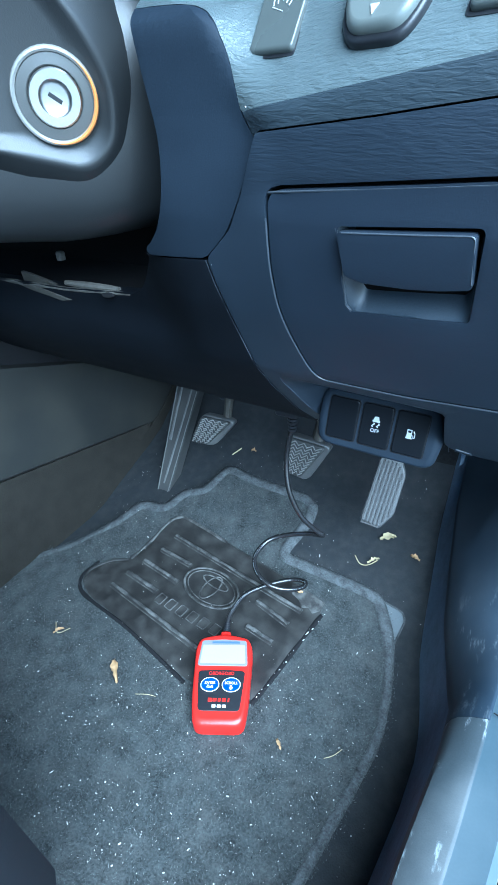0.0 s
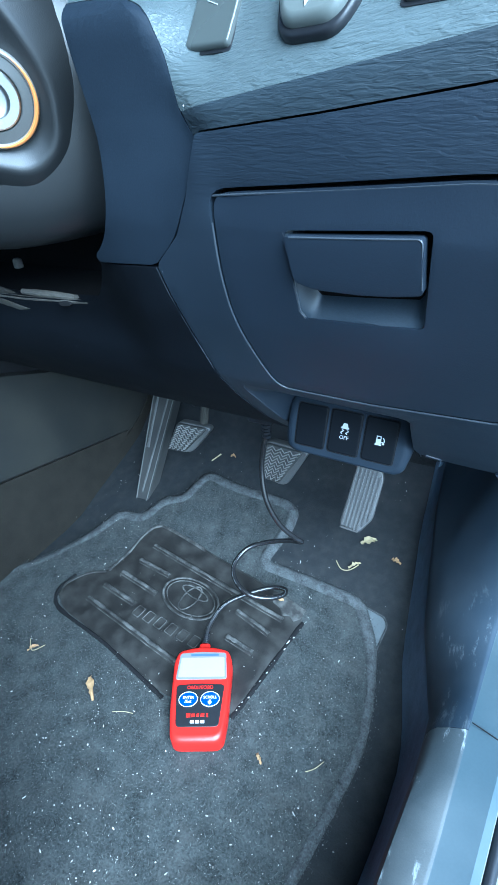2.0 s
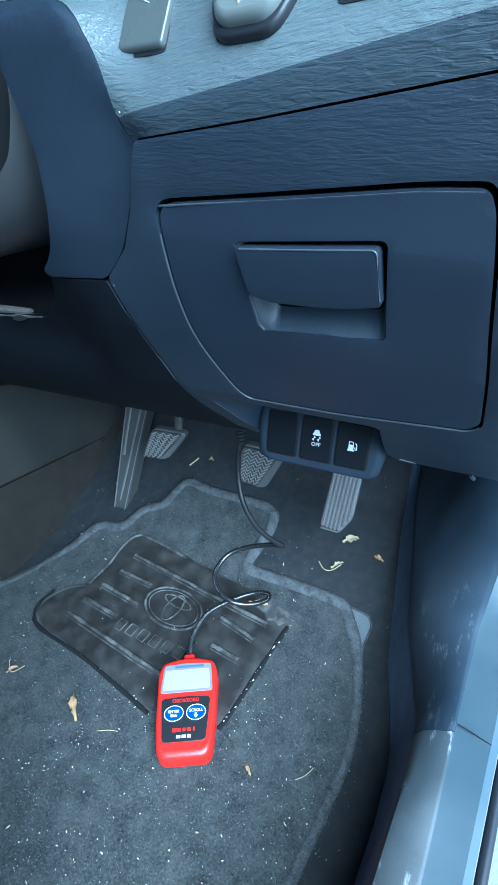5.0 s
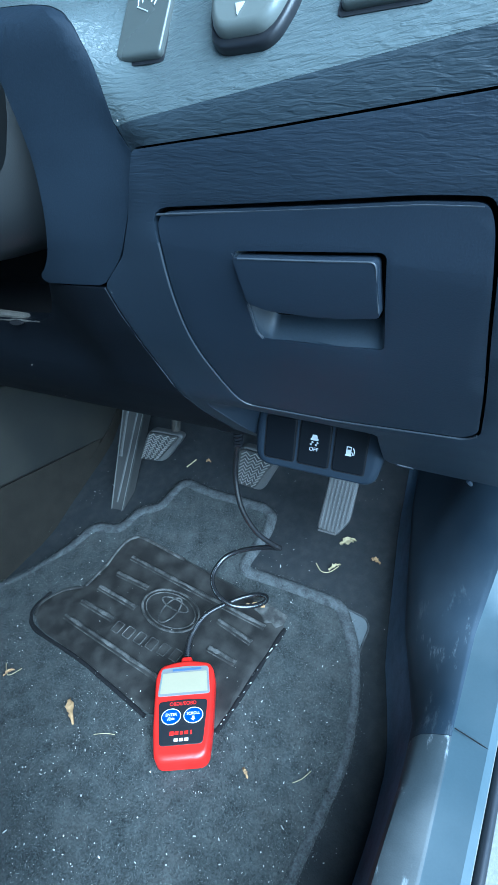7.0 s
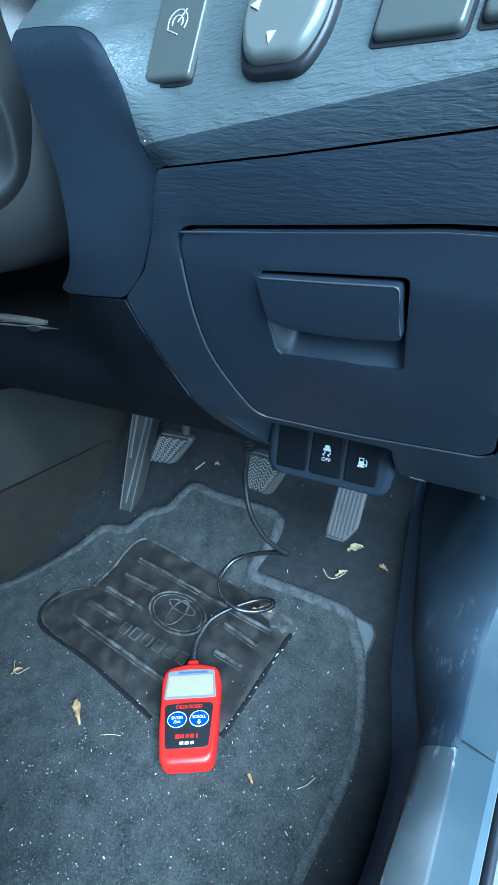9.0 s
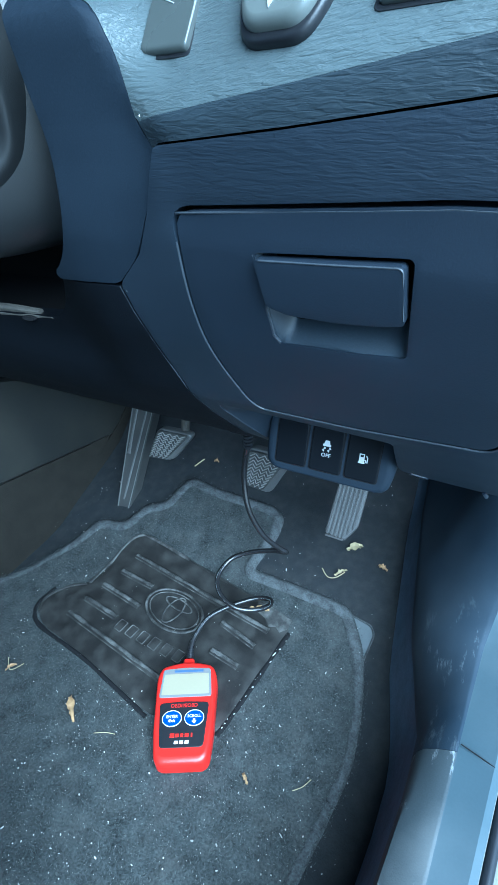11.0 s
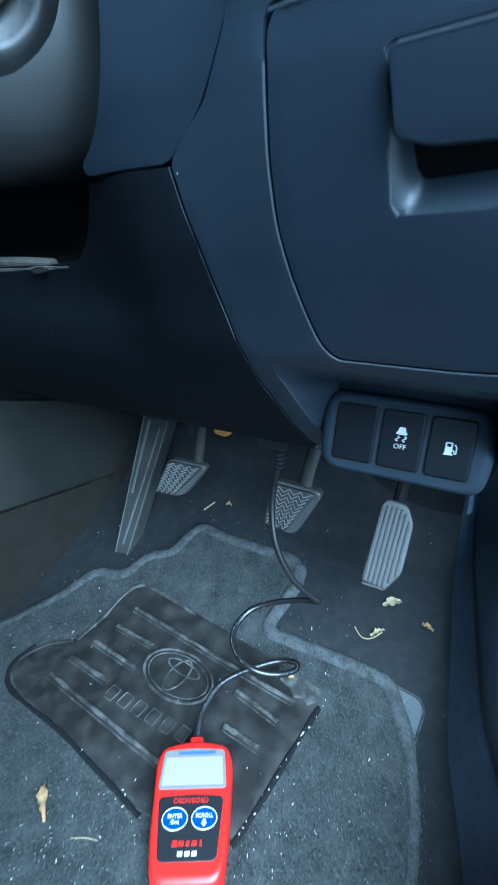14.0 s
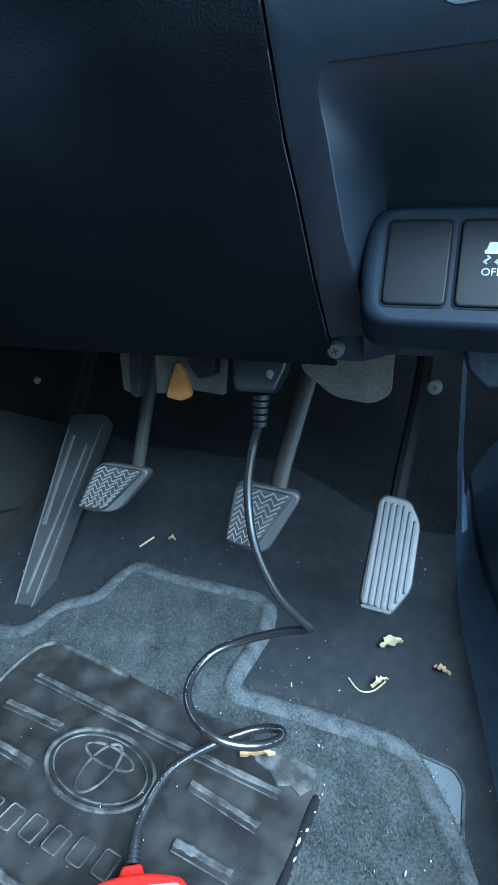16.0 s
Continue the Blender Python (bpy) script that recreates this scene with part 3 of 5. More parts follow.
BEZEL = [(0.1112, 0.4352), (0.1113, 0.4338), (0.1122, 0.4326), (0.1140, 0.4321), (0.130, 0.4322), (0.1475, 0.4330)] + [tuple(q.xz) for q in curve([(0.1515, 0, 0.4345), (0.1600, 0, 0.4415), (0.1685, 0, 0.4500), (0.1790, 0, 0.4657), (0.1868, 0, 0.4793), (0.1900, 0, 0.4885)], 4)][:-1] + FLANK
BEZEL += [tuple(q.xz) for q in curve([(0.133, 0, 0.5338), (0.1355, 0, 0.525), (0.137, 0, 0.515), (0.1398, 0, 0.490), (0.1350, 0, 0.468), (0.1255, 0, 0.450), (0.117, 0, 0.4405), (0.1125, 0, 0.4372)], 4)][1:]
part("column_bezel", skin(BEZEL, thick=0.018, bevel=0.0004, step=0.004, face=fascia_face, across=0.004), BEZEL_MAT, dash, "smooth dark bezel beside the column", smooth=50)
# crease where the lit and the shaded colour meet
CREASE = [(0.345, 0.5160), (0.3025, 0.5109), (0.2448, 0.5040), (0.195, 0.4982), (0.1866, 0.4968)]
LIP_BAND = [(0.1900, 0.4885), (0.1942, 0.4905), (0.2448, 0.4943), (0.3025, 0.4997), (0.345, 0.5037)] + CREASE
part("fascia_lip", skin(LIP_BAND, thick=0.018, bevel=0, step=0.0025, face=fascia_face, across=0.006), LIP_SHADED, dash, "grained lower lip of the fascia, its shade in the colour", smooth=50)
FASCIA = [(x, z + 0.00005) for x, z in CREASE[::-1]] + [(0.350, 0.62), (0.090, 0.62), (0.105, 0.575)] + [(x + 0.0002, z + 0.0002) for x, z in FLANK[::-1] if z > 0.4972]
part("upper_fascia", skin(FASCIA, thick=0.018, bevel=0, step=0.003, face=fascia_face, across=0.005), FASCIA_LIT, dash, "grained blue-grey upper fascia, paler for the light on it", smooth=50)


def glint_bead(points, off, owner, radius=0.0007):
    """A pale bead along a moulding's round edge, drawn as the highlight there."""
    bm = bmesh.new()
    tube(bm, [front(x, z, off) for x, z in points], radius, 6)
    return part("edge", bm, EDGE_GLINT, owner, "pale bead drawn as the highlight on a rounded edge")


glint_bead([p for p in HOLE[5:] if p[1] < 0.376 or (p[0] < 0.215 and p[1] < 0.467)], 0.0004, dash, 0.0005)
glint_bead([(0.1800, 0.3500), (0.1816, 0.3440), (0.1838, 0.3320), (0.1858, 0.3215), (0.1885, 0.3110), (0.1918, 0.3010), (0.1932, 0.2900)], 0.0006, dash, 0.0005)
glint_bead([(x - 0.0008, z) for x, z in SEAM], 0.0002, dash, 0.0003)

# backing body behind the panels, near-black for the shade in the gaps
bm = bmesh.new()
rings = []
for x in (-0.34, 0.06, 0.075, 0.09, 0.105, 0.12, 0.135, 0.150, 0.150001, 0.352):
    back = 0.060 if x <= 0.150 else 0.012
    rings.append([front(x, z, back if z > 0.39 else 0.012 if z > 0.365 else 0.062) for z in np.linspace(0.62, 0.275, 40)] + [Vector((x, 0.20, 0.33)), Vector((x, 0.24, 0.62))])
loft(bm, rings)
part("shade_backing", bm, VOID, dash)
# top of the dashboard under the windscreen
bm = bmesh.new()
rings = []
for x in np.linspace(-1.05, 0.36, 24):
    rings.append([(x, y, z) for y, z in ((-0.045, 0.622), (-0.03, 0.635), (0.02, 0.645), (0.25, 0.66), (0.50, 0.66), (0.50, 0.60), (0.0, 0.60))])
loft(bm, rings)
part("top_pad", bm, DASH, dash)
# right-hand end of the dashboard
bm = bmesh.new()
rings = [[front(x, z, d) for z in np.linspace(0.62, 0.298, 40)] + [Vector((x, 0.16, 0.33)), Vector((x, 0.20, 0.62))] for x, d in ((0.3535, 0.003), (0.357, 0.001), (0.362, 0.004), (0.364, 0.010))]
loft(bm, rings)
part("end_cap", bm, DASH, dash)
# hollow round the switches, scooped in from the left and from above
bm = bmesh.new()
rows = []
for z in np.linspace(0.3585, 0.276, 38):
    left = float(np.interp(z, [0.276, 0.286, 0.301, 0.3205, 0.343, 0.3535, 0.3585], [0.1935, 0.1933, 0.1920, 0.1860, 0.1818, 0.1793, 0.1785]))
    row = []
    for k in range(40):
        x = left + (0.284 - left) * (k / 39) ** 1.6
        d = 0.030 * min(1.0, (x - left) / 0.015) * ease((0.3585 - z) / 0.024) * ease((0.286 - x) / 0.010)
        row.append(bm.verts.new(front(x, z, d + 0.0002)))
    rows.append(row)
for a, b in zip(rows, rows[1:]):
    for k in range(39):
        bm.faces.new((a[k], a[k + 1], b[k + 1], b[k]))
part("switch_recess", bm, RECESS, dash, "smooth hollow round the switches")

# ---- drawer ----
drawer = thing("storage_drawer", "closed dark blue-black plastic drawer in the dashboard", "drawer")
POCKET = rounded([(0.2262, 0.4548), (0.2860, 0.4590), (0.2860, 0.4180), (0.2589, 0.4155), (0.2312, 0.4139), (0.2288, 0.4170)], 0.003)
part("front_panel", skin(DRAWER, [POCKET], off=0.0006, thick=0.012, bevel=0.0024), DASH, drawer, smooth=30)
bm = bmesh.new()
rows = []
for j in range(21):
    z = 0.4605 - 0.0490 * j / 20
    row = []
    for k in range(33):
        x = 0.2250 + 0.0622 * k / 32
        u = (z - 0.4140 - 0.075 * (x - 0.231)) / 0.030
        scoop = 0.017 * (math.sin(min(1, max(0, u)) * math.pi / 2) ** 0.8 if u > 0 else 0)
        sides = ease((x - 0.2268) / 0.011) * ease((0.2863 - x) / 0.004)
        row.append(bm.verts.new(front(x, z, scoop * sides + 0.0014)))
    rows.append(row)
for a, b in zip(rows, rows[1:]):
    for k in range(32):
        bm.faces.new((a[k], a[k + 1], b[k + 1], b[k]))
part("pocket", bm, SCOOP_LIT, drawer, "smooth scooped finger pocket, paler for the light it catches")
LIP = rounded([(0.2276, 0.4533), (0.2591, 0.4553), (0.2836, 0.4571), (0.2850, 0.4352), (0.2720, 0.4328), (0.2599, 0.4316), (0.2397, 0.4312), (0.2300, 0.4335)], 0.0022)
part("handle", skin(LIP, off=-0.0035, thick=0.007, bevel=0.0020), DASH, drawer, "smooth pull handle lip", smooth=18)

glint_bead([(0.2258, 0.4540), (0.2275, 0.4300), (0.2284, 0.4172), (0.2312, 0.4137)], 0.0012, drawer)
glint_bead([(0.2557 + (x - 0.2557) * 0.985, 0.444 + (z - 0.444) * 0.965) for x, z in LIP if (z > 0.452 and x > 0.229) or (x > 0.282 and z > 0.437)], -0.0034, drawer, 0.0004)
glint_bead([(0.1935, 0.4672), (0.2397, 0.4702), (0.2703, 0.4723), (0.2953, 0.4742), (0.3115, 0.4742)], 0.0010, drawer, 0.0005)

# ---- switch panel ----
switches = thing("switch_panel", "black three-switch panel below the drawer", "switch")
SW = axes((0.2358, 0.0150, 0.3119), (1, 0.02, -0.01), (0.0, 0.30, 1))
bm = bmesh.new()
slab(bm, rounded([(-0.0420, -0.0225), (0.0425, -0.0232), (0.0455, -0.006), (0.0430, 0.0215), (-0.0420, 0.0215), (-0.0435, 0)], 0.010, 6), 0.0, SW, 0.005, 0, -0.03)
part("housing", bm, BEZEL_MAT, switches)
for i, x in enumerate((-0.0242, 0.0, 0.0242)):
    bm = bmesh.new()
    slab(bm, rounded([(x - 0.0113, -0.0163), (x + 0.0113, -0.0163), (x + 0.0113, 0.0158), (x - 0.0113, 0.0158)], 0.0026), 0.0003, SW, 0, 0, -0.004)
    part("gap", bm, MATT, switches)
    bm = bmesh.new()
    slab(bm, rounded([(x - 0.0107, -0.0157), (x + 0.0107, -0.0157), (x + 0.0107, 0.0152), (x - 0.0107, 0.0152)], 0.0022), 0.0010, SW, 0.0009, 0, -0.004)
    key = part("switch", bm, KEYCAP, switches, ("blank switch cover", "switch with white car-skid mark", "switch with white fuel pump mark")[i])
    face = SW @ Matrix.Translation((x, 0.0, 0.0011)) @ Matrix.Scale(0.80, 4)
    bm = bmesh.new()
    if i == 1:
        slab(bm, rounded([(-0.0026, 0.0052), (0.0026, 0.0052), (0.0018, 0.0085), (-0.0018, 0.0085)], 0.0006), 0.0002, face)
        slab(bm, rounded([(-0.0034, 0.0035), (0.0034, 0.0035), (0.0034, 0.0053), (-0.0034, 0.0053)], 0.0006), 0.0002, face)
        for s in (-1, 1):
            tube(bm, [face @ Vector((s * 0.0022 + 0.0012 * math.sin(k * 1.6), 0.0026 - k * 0.0009, 0.0001)) for k in range(5)], 0.0004, 6)
        part("skid_mark", bm, PRINT, key)
        part("lettering", words("OFF", 0.0046, face @ Matrix.Translation((0, -0.0045, 0))), PRINT, key)
    elif i == 2:
        for poly in ([(-0.0036, -0.0042), (0.0018, -0.0042), (0.0018, -0.0030), (-0.0036, -0.0030)], [(-0.0030, -0.0032), (0.0012, -0.0032), (0.0012, 0.0012), (-0.0030, 0.0012)],
                     [(-0.0030, 0.0010), (-0.0022, 0.0010), (-0.0022, 0.0036), (-0.0030, 0.0036)], [(0.0004, 0.0010), (0.0012, 0.0010), (0.0012, 0.0036), (0.0004, 0.0036)], [(-0.0030, 0.0032), (0.0012, 0.0032), (0.0012, 0.0040), (-0.0030, 0.0040)]):
            slab(bm, poly, 0.0002, face)
        tube(bm, [face @ Vector(p) for p in ((0.0012, -0.001, 0), (0.0024, -0.001, 0), (0.0026, -0.003, 0), (0.0036, -0.003, 0), (0.0037, 0.001, 0), (0.0024, 0.003, 0))], 0.00035, 6)
        part("pump_mark", bm, PRINT, key)

# ---- buttons on the fascia ----
def button(x0, x1, z0, z1, label, mark=False):
    b = thing("dash_button", label, "button", "buttons on the fascia")
    m = on_dash((x0 + x1) / 2, (z0 + z1) / 2, 0.0002)
    w, h = (x1 - x0) / 2, (z1 - z0) / 2 * 1.12
    bm = bmesh.new()
    # black plate showing below and beside the cap for the gap's shadow
    slab(bm, rounded([(-w - 0.0011, -h - 0.0012), (w + 0.0012, -h - 0.0012), (w + 0.0012, h), (-w - 0.0011, h)], 0.0022), 0.0006, m, 0, 0, -0.006)
    part("rim", bm, BLACK, b)
    bm = bmesh.new()
    slab(bm, rounded([(-w, -h), (w, -h), (w, h), (-w, h)], 0.002), 0.0027, m, 0.0016, 0, -0.004)
    cap = part("cap", bm, GLOSS, b)
    if mark:
        bm = bmesh.new()
        f = m @ Matrix.Translation((0, -h + 0.018, 0.0028))
        tube(bm, [f @ Vector((0.004 * math.cos(a), 0.004 * math.sin(a), 0)) for a in np.linspace(-0.6, 3.6, 12)], 0.00021, 6)
        tube(bm, [f @ Vector((0.0022 * math.cos(a), 0.0022 * math.sin(a), 0)) for a in np.linspace(-0.6, 3.6, 9)], 0.00021, 6)
        tube(bm, [f @ Vector(p) for p in ((0, 0, 0), (0.003, 0.004, 0))], 0.00021, 6)
        tube(bm, [f @ Vector(p) for p in ((-0.004, -0.002, 0), (0.001, -0.004, 0))], 0.00021, 6)
        part("dial_mark", bm, PRINT, cap)
    return b


button(0.1890, 0.2087, 0.5125, 0.552, "dark grey dashboard button with a white dial mark", True)
button(0.2708, 0.2938, 0.5165, 0.552, "plain dark grey dashboard switch blank")
button(0.2968, 0.319, 0.5175, 0.552, "plain dark grey dashboard switch blank")

knob = thing("mirror_adjuster", "glossy grey rounded mirror adjuster with four pale arrows", "control knob")
m = on_dash(0.2415, 0.5275)
shape = rounded([(-0.0150, 0.017), (-0.0155, -0.006), (-0.010, -0.0185), (0.011, -0.0185), (0.0160, -0.008), (0.0165, 0.017)], 0.009, 6)
bm = bmesh.new()
slab(bm, shape, 0.0030, m, 0.002, 0, -0.006)
part("base", bm, BLACK, knob)
bm = bmesh.new()
slab(bm, [(x * 0.92, y * 0.92 + 0.001) for x, y in shape], 0.0060, m, 0.004, 0, 0.001)
cap = part("pad", bm, KNOB, knob)
for x, y, turn in ((-0.0085, -0.001, 90), (0.0085, 0.002, -90), (0.0, -0.0105, 180), (0.0, 0.012, 0)):
    bm = bmesh.new()
    slab(bm, [(-0.0016, -0.0014), (0.0016, -0.0014), (0.0, 0.0018)], 0.0003, m @ pose(x, y, 0.0061, 0, 0, turn))
    part("arrow", bm, PRINT, cap)

# ---- steering column ----
column = thing("steering_column", "dark grey plastic steering column shroud with ignition lock", "steering column")
bm = bmesh.new()
rings = []
for y, right, h, z in [(float(y), float(np.interp(-y, [-0.07, -0.02, 0.01, 0.03, 0.045, 0.06, 0.075, 0.09, 0.115, 0.15], [0.112, 0.120, 0.118, 0.107, 0.0935, 0.0765, 0.060, 0.044, 0.022, 0.004])), float(np.interp(-y, [-0.07, 0.0, 0.05, 0.1, 0.15], [0.066, 0.071, 0.074, 0.071, 0.060])), 0.506 + 0.06 * max(0, -y - 0.04)) for y in np.linspace(0.07, -0.15, 23)]:
    ring = []
    for k in range(56):
        a = 2 * math.pi * k / 56
        c, s = math.cos(a), math.sin(a)
        w, mid = (right + 0.10) / 2, (right - 0.10) / 2
        across, upright = (0.66, 0.8) if s >= 0 else (0.46, 0.7)
        ring.append((mid + w * math.copysign(abs(c) ** across, c), y, z + h * math.copysign(abs(s) ** upright, s)))
    rings.append(ring)
loft(bm, rings)
part("shroud", bm, SHROUD, column)
KEY = axes((0.0800, -0.0690, 0.5060), (0.68, 0.72, 0.0), (0.1, -0.1, 1))
bm = bmesh.new()
# a raised ridge round a shallow dish
boss = [Vector(p) for p in rounded([(-0.078, 0.060), (-0.072, -0.010), (-0.032, -0.021), (0.010, -0.032), (0.0255, -0.020), (0.0285, 0.006), (0.013, 0.034), (-0.014, 0.060)], 0.016, 7)]
loft(bm, [[KEY @ Vector((p.x + p.normalized().x * grow, p.y + p.normalized().y * grow, h)) for p in boss] for grow, h in ((0.032, -0.028), (0.024, -0.0190), (0.017, -0.0122), (0.011, -0.0076), (0.006, -0.0045), (0.0028, -0.0028), (0.0008, -0.0020), (-0.0008, -0.0020), (-0.0026, -0.0028), (-0.006, -0.0042), (-0.0095, -0.0054), (-0.0135, -0.0060))])
part("key_boss", bm, SHROUD, column)
KEY = KEY @ Matrix.Translation((0, 0, -0.0035)) @ Matrix.Scale(0.80, 4)
bm = bmesh.new()
loft(bm, [[KEY @ Vector((r * math.cos(a), r * math.sin(a), h)) for a in np.linspace(0, 2 * math.pi, 41)[:-1]] for r, h in ((0.0256, -0.003), (0.0256, 0.0016), (0.0250, 0.0030), (0.0238, 0.0034), (0.0226, 0.0026), (0.0222, 0.0005))], caps=False)
ring = part("lock_ring", bm, RING, column, "clear grey plastic ring")
bm = bmesh.new()
tube(bm, [KEY @ Vector((0.0241 * math.cos(a), 0.0241 * math.sin(a), 0.0030)) for a in np.linspace(-1.9, 0.95, 26)], [0.0003 + 0.0017 * math.sin(math.pi * k / 25) for k in range(26)], 8, flat=0.6)
part("amber_glint", bm, AMBER, ring, "amber-tinted stretch of the ring")
bm = bmesh.new()
loft(bm, [[KEY @ Vector((r * math.cos(a), r * math.sin(a), h)) for a in np.linspace(0, 2 * math.pi, 41)[:-1]] for r, h in ((0.0224, -0.002), (0.0222, 0.0018), (0.0166, 0.0026), (0.0160, 0.0020), (0.0156, 0.001))], caps=False)
part("lock_surround", bm, SURROUND_GREY, column)
bm = bmesh.new()
loft(bm, [[KEY @ Vector((r * math.cos(a), r * math.sin(a), h)) for a in np.linspace(0, 2 * math.pi, 41)[:-1]] for r, h in ((0.0154, -0.002), (0.0154, 0.0032), (0.0146, 0.0040), (0.0098, 0.0038), (0.0092, 0.0030), (0.0070, 0.0024))])
lock = part("lock_cylinder", bm, STEEL, column, "worn bright metal lock cylinder")
bm = bmesh.new()
box(bm, (0, 0, 0.0024), (0.0085, 0.0024, 0.001), KEY @ pose(0, 0, 0, 0, 0, -35), 0.0003)
part("keyhole", bm, BLACK, lock)

# ---- inside the gap under the column ----
bracket = thing("column_bracket", "dusty grey bracket along the gap under the column", "bracket")
part("plate", skin([(-0.055, 0.3905), (-0.037, 0.3915), (-0.020, 0.3880), (0.001, 0.3835), (-0.010, 0.3815), (-0.040, 0.3865)], off=-0.0012, thick=0.003, bevel=0.0006), ARM, bracket, smooth=30)
part("gusset", skin([(-0.051, 0.3920), (-0.047, 0.4012), (-0.038, 0.4000), (-0.022, 0.3962), (-0.011, 0.3925)], off=0.0030, thick=0.003, bevel=0.0006), ARM, bracket, smooth=30)
bm = bmesh.new()
tube(bm, [front(x, 0.3968 + 0.02 * x, 0.0035) for x in np.linspace(0.000, 0.054, 12)], [0.0017 + 0.0010 * math.sin(math.pi * (k + 1) / 13) for k in range(12)], 8)
part("bar", bm, CONSOLE_BAR, bracket, "dusty pale bar")
bm = bmesh.new()
rim = [front(x, 0.3922 + 0.067 * max(0.0, x) + 0.008 * min(0.0, x), 0.0012) for x in np.linspace(-0.10, 0.066, 30)]
tube(bm, rim, [0.0016 + 0.0009 * noise.noise((k * 0.37, 2, 5)) for k in range(30)], 8)
part("rim", bm, CONSOLE_BAR, bracket, "dusty grey rim")
bm = bmesh.new()
slab(bm, ellipse(0.0060, 0.0018, 20), 0.0020, axes(front(0.046, 0.3940, -0.0010), (1, 0, 0.06), (0, 0.1, 1)), 0.0008)
part("clip", bm, MATT, bracket)
bm = bmesh.new()
box(bm, (-0.028, 0.0, 0.409), (0.006, 0.006, 0.007), None, 0.002)
part("pale_clip", bm, FELT, bracket)

# ---- pedals ----
def zigzag_pedal(name, label, corners, arm_to):
    """A small pedal: corners top left, top right, low right, low left; its lower right flank is a smooth slope."""
    p = thing(name, label, "pedal")
    tl, tr, br, bl = (Vector(c) for c in corners)
    out = (tr - tl).cross(tl - bl).normalized() * -1
    if out.y > 0:
        out = -out
    m = axes((tl + br) / 2, tr - tl, tl - bl)
    inv = m.inverted()
    flat = [(inv @ c).xy for c in (bl, br, tr, tl)]
    bm = bmesh.new()
    slab(bm, rounded([(q.x * 1.06, q.y * 1.06) for q in flat], 0.011, 6), -0.004, m, 0.003, 0, -0.016)
    part("edge", bm, PEDAL, p)
    face = [flat[0] * 0.96, flat[0].lerp(flat[1], 0.76) * 0.96, flat[3].lerp(flat[2], 0.93) * 0.96, flat[3] * 0.96]
    bm = bmesh.new()
    slab(bm, rounded([tuple(q) for q in face], 0.006, 5), 0.0, m, 0.0025, 0, -0.008)
    pad = part("pad", bm, TREAD_BED, p)
    bm = bmesh.new()
    for k in range(9):
        v = 0.09 + k * 0.102
        pts = []
        for j in range(8):
            u, w = 0.08 + j * 0.120, v + (0.075 if j % 2 else -0.035)
            low, high = face[0].lerp(face[1], u), face[3].lerp(face[2], u)
            q = low.lerp(high, min(0.97, max(0.03, w)))
            pts.append(m @ Vector((q.x, q.y, 0.0002)))
        tube(bm, pts, 0.00085, 6)
    part("tread", bm, WORN, pad, "worn pale zigzag tread")
    bm = bmesh.new()
    top = (tl + tr) / 2 + (tr - tl) * 0.10 + Vector((0, 0.010, -0.012))
    pts = curve([top, top + Vector((0.003, 0.004, 0.03)), Vector(arm_to) + Vector((0, 0.004, -0.06)), Vector(arm_to)], 6)
    tube(bm, pts, 0.0085, 10, flat=0.7)
    part("arm", bm, ARM, p, "dull painted steel arm")
    return p


zigzag_pedal("clutch_pedal", "small worn rubber clutch pedal with zigzag tread", ((-0.036, 0.176, 0.163), (0.012, 0.183, 0.160), (-0.014, 0.156, 0.125), (-0.051, 0.164, 0.122)), (0.0, 0.215, 0.34))
zigzag_pedal("brake_pedal", "small worn rubber brake pedal with zigzag tread", ((0.090, 0.184, 0.160), (0.145, 0.188, 0.155), (0.120, 0.168, 0.105), (0.085, 0.174, 0.110)), (0.145, 0.215, 0.34))

accel = thing("accelerator_pedal", "long ribbed black accelerator pedal worn grey", "pedal")
AC = axes((0.2185, 0.172, 0.1255), (1, 0.06, -0.10), (0.20, 0.50, 0.80))
AC_SHAPE = rounded([(-0.0165, -0.042), (0.0075, -0.045), (0.019, -0.024), (0.0185, 0.026), (0.009, 0.0425), (-0.011, 0.0435), (-0.0155, 0.037)], 0.005)
bm = bmesh.new()
slab(bm, AC_SHAPE, 0.0, AC, 0.003, 0, -0.010)
pad = part("pad", bm, PEDAL, accel)
for k in range(7):
    x = -0.0135 + k * 0.0046
    lo, hi = -0.041 + max(0, x - 0.006) * 1.7, 0.037 - max(0, x - 0.0070) * 1.4
    bm = bmesh.new()
    box(bm, (x, (lo + hi) / 2, 0.0004), (0.0018, hi - lo, 0.0022), AC, 0.0007)
    part("rib", bm, RIBGREY, pad)
bm = bmesh.new()
box(bm, (-0.004, -0.0425, 0.0004), (0.022, 0.0022, 0.0022), AC, 0.0007)
part("lower_rib", bm, RIBGREY, pad)
bm = bmesh.new()
tube(bm, curve([AC @ Vector((0, 0.030, -0.010)), AC @ Vector((0, 0.06, -0.012)), Vector((0.228, 0.235, 0.25)), Vector((0.228, 0.24, 0.31))], 6), 0.006, 8)
part("arm", bm, MATT, accel)

# ---- foot rest ----
rest = thing("foot_rest", "tapered black rubber foot rest with long ribs", "foot rest")
REST = axes((-0.119, 0.206, 0.076), (1, 0.10, 0.05), (-0.014, 0.122, 0.145))
bm = bmesh.new()
slab(bm, rounded([(-0.0125, -0.098), (0.0075, -0.098), (0.0275, 0.135), (-0.0195, 0.135)], 0.009, 5), 0.0, REST, 0.003, 0, -0.020)
plate = part("plate", bm, REST_RUBBER, rest)
